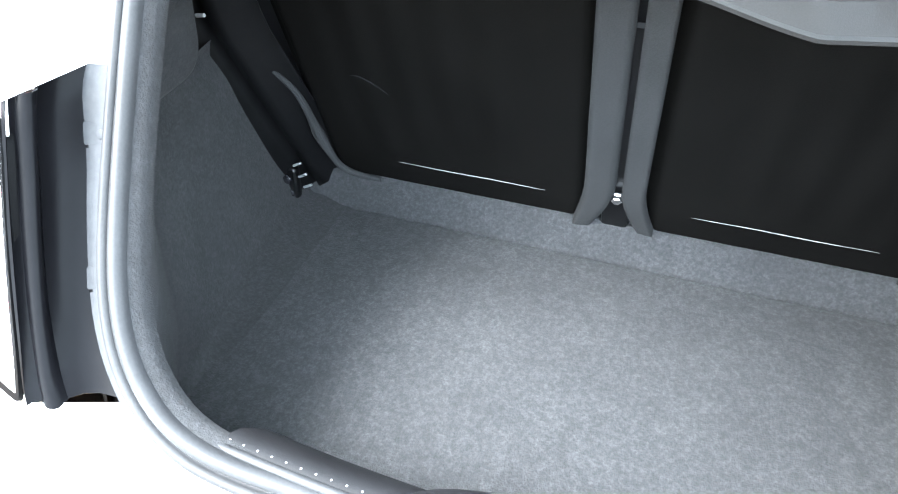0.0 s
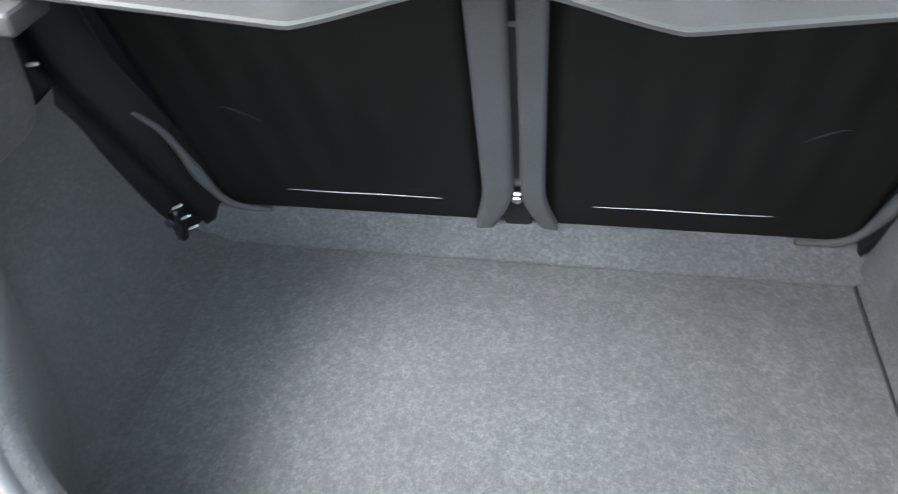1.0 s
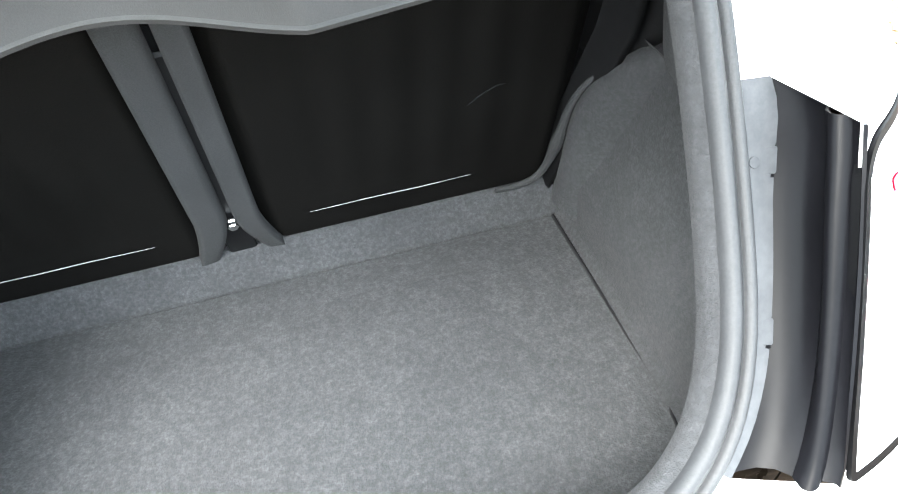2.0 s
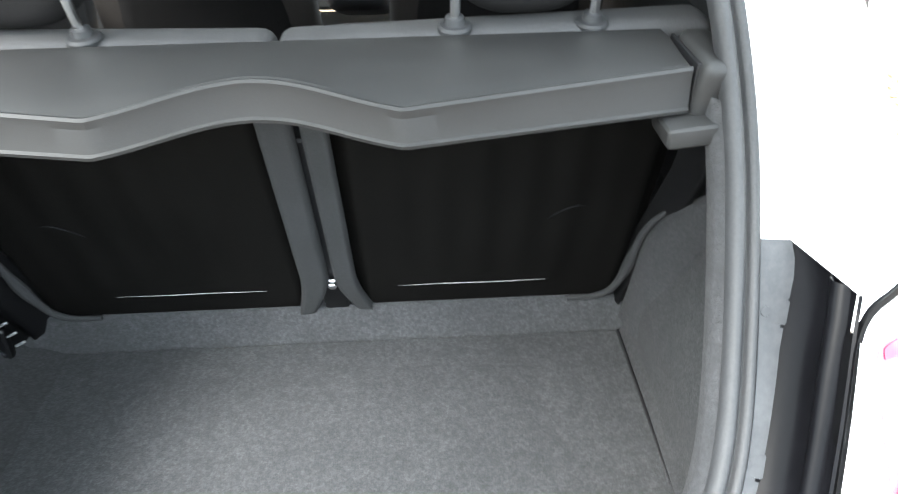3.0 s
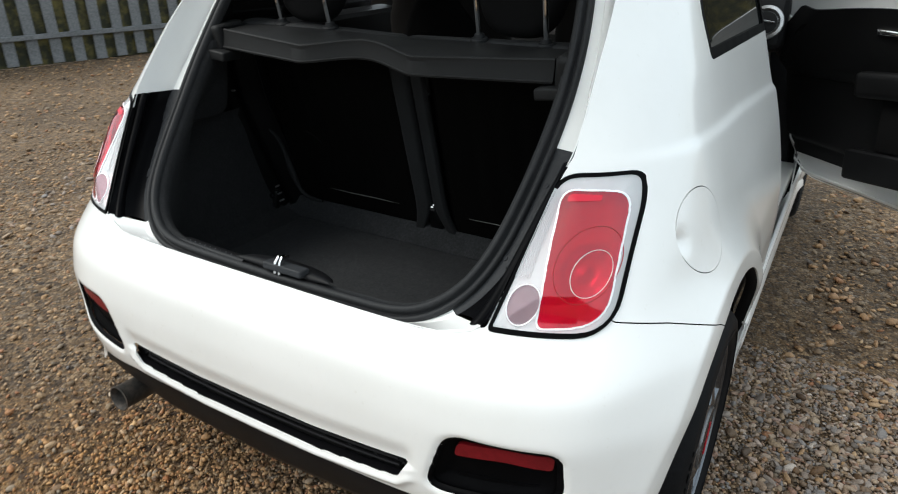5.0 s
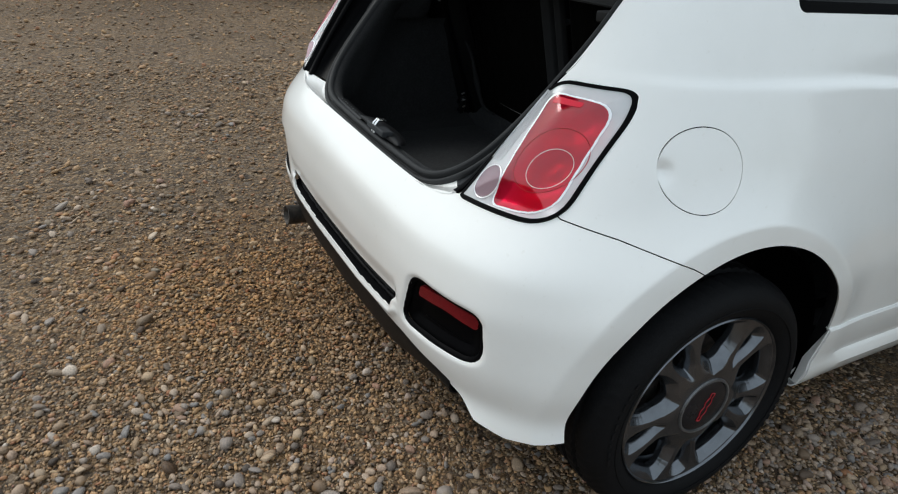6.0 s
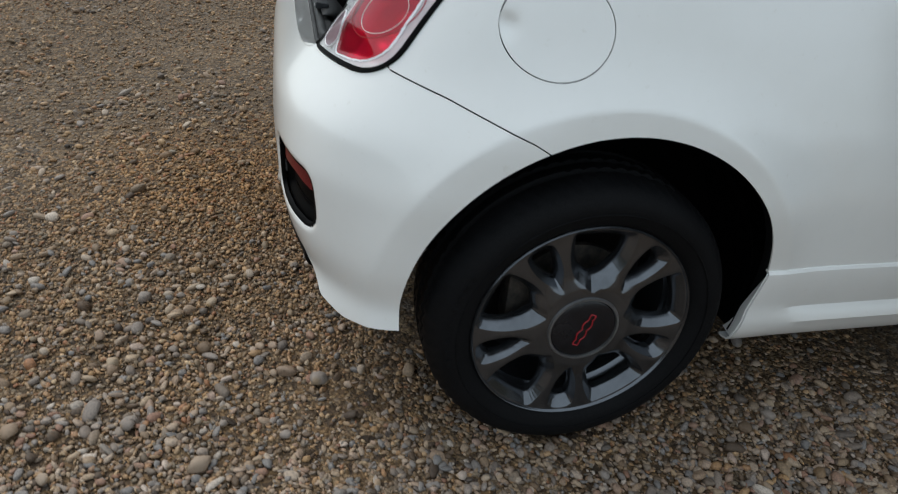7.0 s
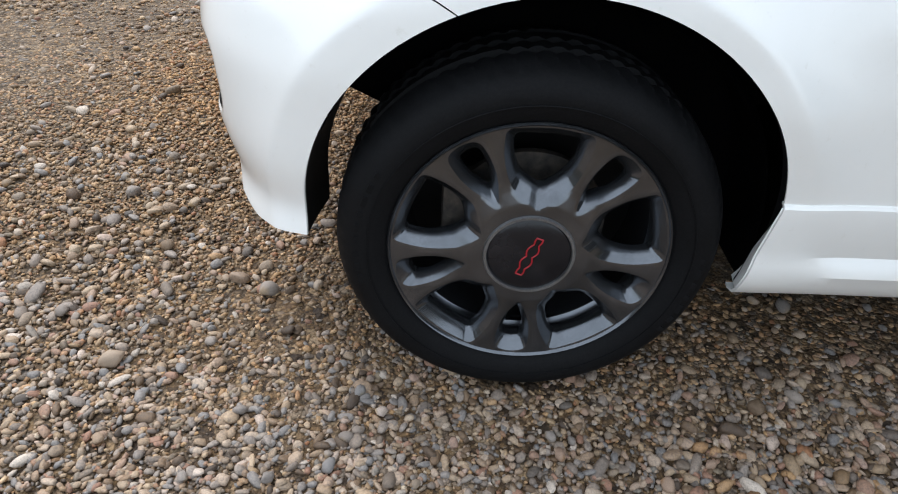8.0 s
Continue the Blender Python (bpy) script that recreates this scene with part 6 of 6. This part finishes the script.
def clump(p):
    return np.array([noise.noise((a * 1.7, b * 1.7, 3.0)) for a, b, _ in p])


def thinned(p, x_edge, y_edge, soft_edge):
    """Fewer stones towards the far side of the yard."""
    k = np.clip((p[:, 0] - x_edge) / soft_edge, 0, 1) * np.clip((p[:, 1] - y_edge) / soft_edge, 0, 1)
    patch = np.array([noise.noise((a * 1.3, b * 1.3, 5.0)) for a, b, _ in p])
    return p[rng.uniform(0, 1, len(p)) < k * (1 + .5 * patch)]


near = thinned(spread(45000, -1.3, 1.45, -2.1, .95), -1.3, -2.1, 1.1)
near = near[rng.uniform(0, 1, len(near)) < .10 + .90 * smooth(.46, 1.04, near[:, 0] + .15 * clump(near))]
c = clump(near)
size = rng.lognormal(math.log(.0074), .30, len(near)) * (1 + .25 * np.clip(c, -1, 1))
stones_near = scatter("pebbles", near, np.clip(size, .0048, .0180), FINE, rng)
tagged(stones_near, "loose rounded brown, grey and tan pebbles", "pebbles", kind="stuff")
small = thinned(spread(46000, -1.3, 1.45, -2.1, .95), -1.3, -2.1, 1.1)
brown = rng.uniform(0, 1, len(small)) < .92 - .85 * smooth(.48, 1.02, small[:, 0])
grey_small, brown_small = small[~brown], small[brown]
tagged(scatter("small_pebbles", grey_small, np.clip(rng.lognormal(math.log(.0052), .30, len(grey_small)), .003, .0095), ROUGH, rng, .15), "small angular gravel between the pebbles", "gravel", kind="stuff")
tagged(scatter("brown_chippings", brown_small, np.clip(rng.lognormal(math.log(.0046), .34, len(brown_small)), .0025, .0095), ROUGH, rng, .15, BROWN_GRAVEL), "brown chippings and sandy gravel", "gravel", kind="stuff")
packed = spread(30000, -.75, 1.45, -1.75, .95)
pale = packed[:, 0] + .30 * clump(packed) > rng.uniform(.40, .95, len(packed))
packed_size = np.clip(rng.lognormal(math.log(.0056), .28, len(packed)), .0034, .0095)
tagged(scatter("packed_gravel", packed[pale], packed_size[pale], ROUGH, rng, .30, TAN_GRAVEL), "tan and grey gravel packed between the pebbles", "gravel", kind="stuff")
tagged(scatter("packed_chippings", packed[~pale], packed_size[~pale], ROUGH, rng, .30, BROWN_GRAVEL), "brown sandy gravel packed behind the car", "gravel", kind="stuff")
grit = spread(7000, -.35, 1.45, -1.6, .95)
tagged(scatter("grit", grit, rng.uniform(.0018, .0034, len(grit)), ROUGH, rng, .0, BROWN_GRAVEL), "fine grit on the gravel", "gravel", kind="stuff")
mid = spread(32000, -3.6, .6, -2.6, 2.6)
mid = mid[rng.uniform(0, 1, len(mid)) < 1 - .75 * np.clip((mid[:, 0] + 1.3) / 1.1, 0, 1) * np.clip((mid[:, 1] + 2.1) / 1.1, 0, 1)]
tagged(scatter("gravel", mid, np.clip(rng.lognormal(math.log(.0062), .42, len(mid)), .0035, .020), ROUGH, rng, mat=BROWN_GRAVEL), "brown gravel stones across the yard", "gravel", kind="stuff")
loose = spread(2600, -3.4, .7, -2.6, 1.2)
loose = loose[clump(loose * np.array([.8, .8, 1])) > .12][:800]
tagged(scatter("loose_stones", loose, np.clip(rng.lognormal(math.log(.0125), .30, len(loose)), .008, .024), FINE, rng, .2), "larger pale and grey stones scattered in groups", "stones", kind="stuff")
far = spread(6500, -7.4, -3.4, -2.5, 6.0)
side = spread(4000, .9, 2.6, .3, 4.0)
far = np.vstack([far, side])
tagged(scatter("gravel_beyond", far, np.clip(rng.lognormal(math.log(.010), .42, len(far)), .005, .028), ROUGH, rng, mat=BROWN_GRAVEL), "brown gravel stones further off", "gravel", kind="stuff")

# ---- fence along the yard ----
D = Vector((.286, .958, 0)).normalized()
BASE = Vector((-6.85, 1.92, 0))
TURN = math.degrees(math.atan2(-D.x, D.y))
fence = new("fence")
tagged(fence, "weathered grey slatted fence with mossy boards behind", "fence")


def on_fence(along, out, z):
    return BASE + D * along + Vector((D.y, -D.x, 0)) * out + Vector((0, 0, z))


for k in range(5):
    p = on_fence(-7 + k * 2.4 + .0, .06, .80)
    part("post", box(.07, .07, 1.7, .008, 1, pose(*p, 0, 0, TURN)), FENCEGREY, fence)
for k in range(4):
    p = on_fence(-5.8 + k * 2.4, -.05, .78)
    part("backing_board", box(.03, 2.38, 1.56, .004, 1, pose(*p, 0, 0, TURN)), MOSS, fence, "dark mossy backing board")
for z in (.30, 1.1):
    for k in range(4):
        p = on_fence(-5.8 + k * 2.4, .045, z)
        part("rail", box(.035, 2.38, .05, .004, 1, pose(*p, 0, 0, TURN)), FENCEGREY, fence)
slat = box(.022, .11, 1.55, .004, 1)
slat_mesh = bpy.data.meshes.new("slat")
slat.to_mesh(slat_mesh)
slat.free()
slat_mesh.materials.append(FENCEGREY)
for k in range(44):
    p = on_fence(-7 + k * .22, .015, .79 + .008 * math.sin(k * 5.1))
    ob = new("slat", slat_mesh)
    ob.parent = fence
    ob.matrix_basis = pose(*p, 0, 0, TURN + 1.2 * math.sin(k * 3.3))

# ---- unseen dark walls added ahead and behind, to close the yard and darken reflections ----
for side_name, size, spot, told in (("reflection_wall_north", (13.0, .12, 5.0), (3.0, 17.0, 2.5), "unseen dark wall added beyond the yard to darken reflections"),
                                    ("reflection_wall_south", (22.0, .12, 2.4), (3.0, -13.0, 1.2), "unseen dark wall added behind the gravel yard to darken reflections")):
    tagged(part(side_name, box(*size, .02, 1, pose(*spot)), MOSS, None), told, "wall", kind="structure")

# ---- single stones round the rear wheel ----
shapes = []
for k in range(10):
    tv, tf = pebble_template(90 + k, 2)
    me = bpy.data.meshes.new("stone")
    me.from_pydata([tuple(q) for q in tv], [], [tuple(map(int, q)) for q in tf])
    me.shade_smooth()
    me.materials.append(STONE)
    shapes.append(me)
spots = spread(420, -.1, 1.35, -1.5, .6)[:270]
for k, p in enumerate(spots):
    s = float(np.clip(rng.lognormal(math.log(.0115), .30), .008, .023))
    ob = new("stone", shapes[k % 10])
    ob.parent = ground
    ob.matrix_basis = pose(p[0], p[1], s * .35, rng.normal(0, 10), rng.normal(0, 10), rng.uniform(0, 360)) @ Matrix.Diagonal((s, s, s, 1))
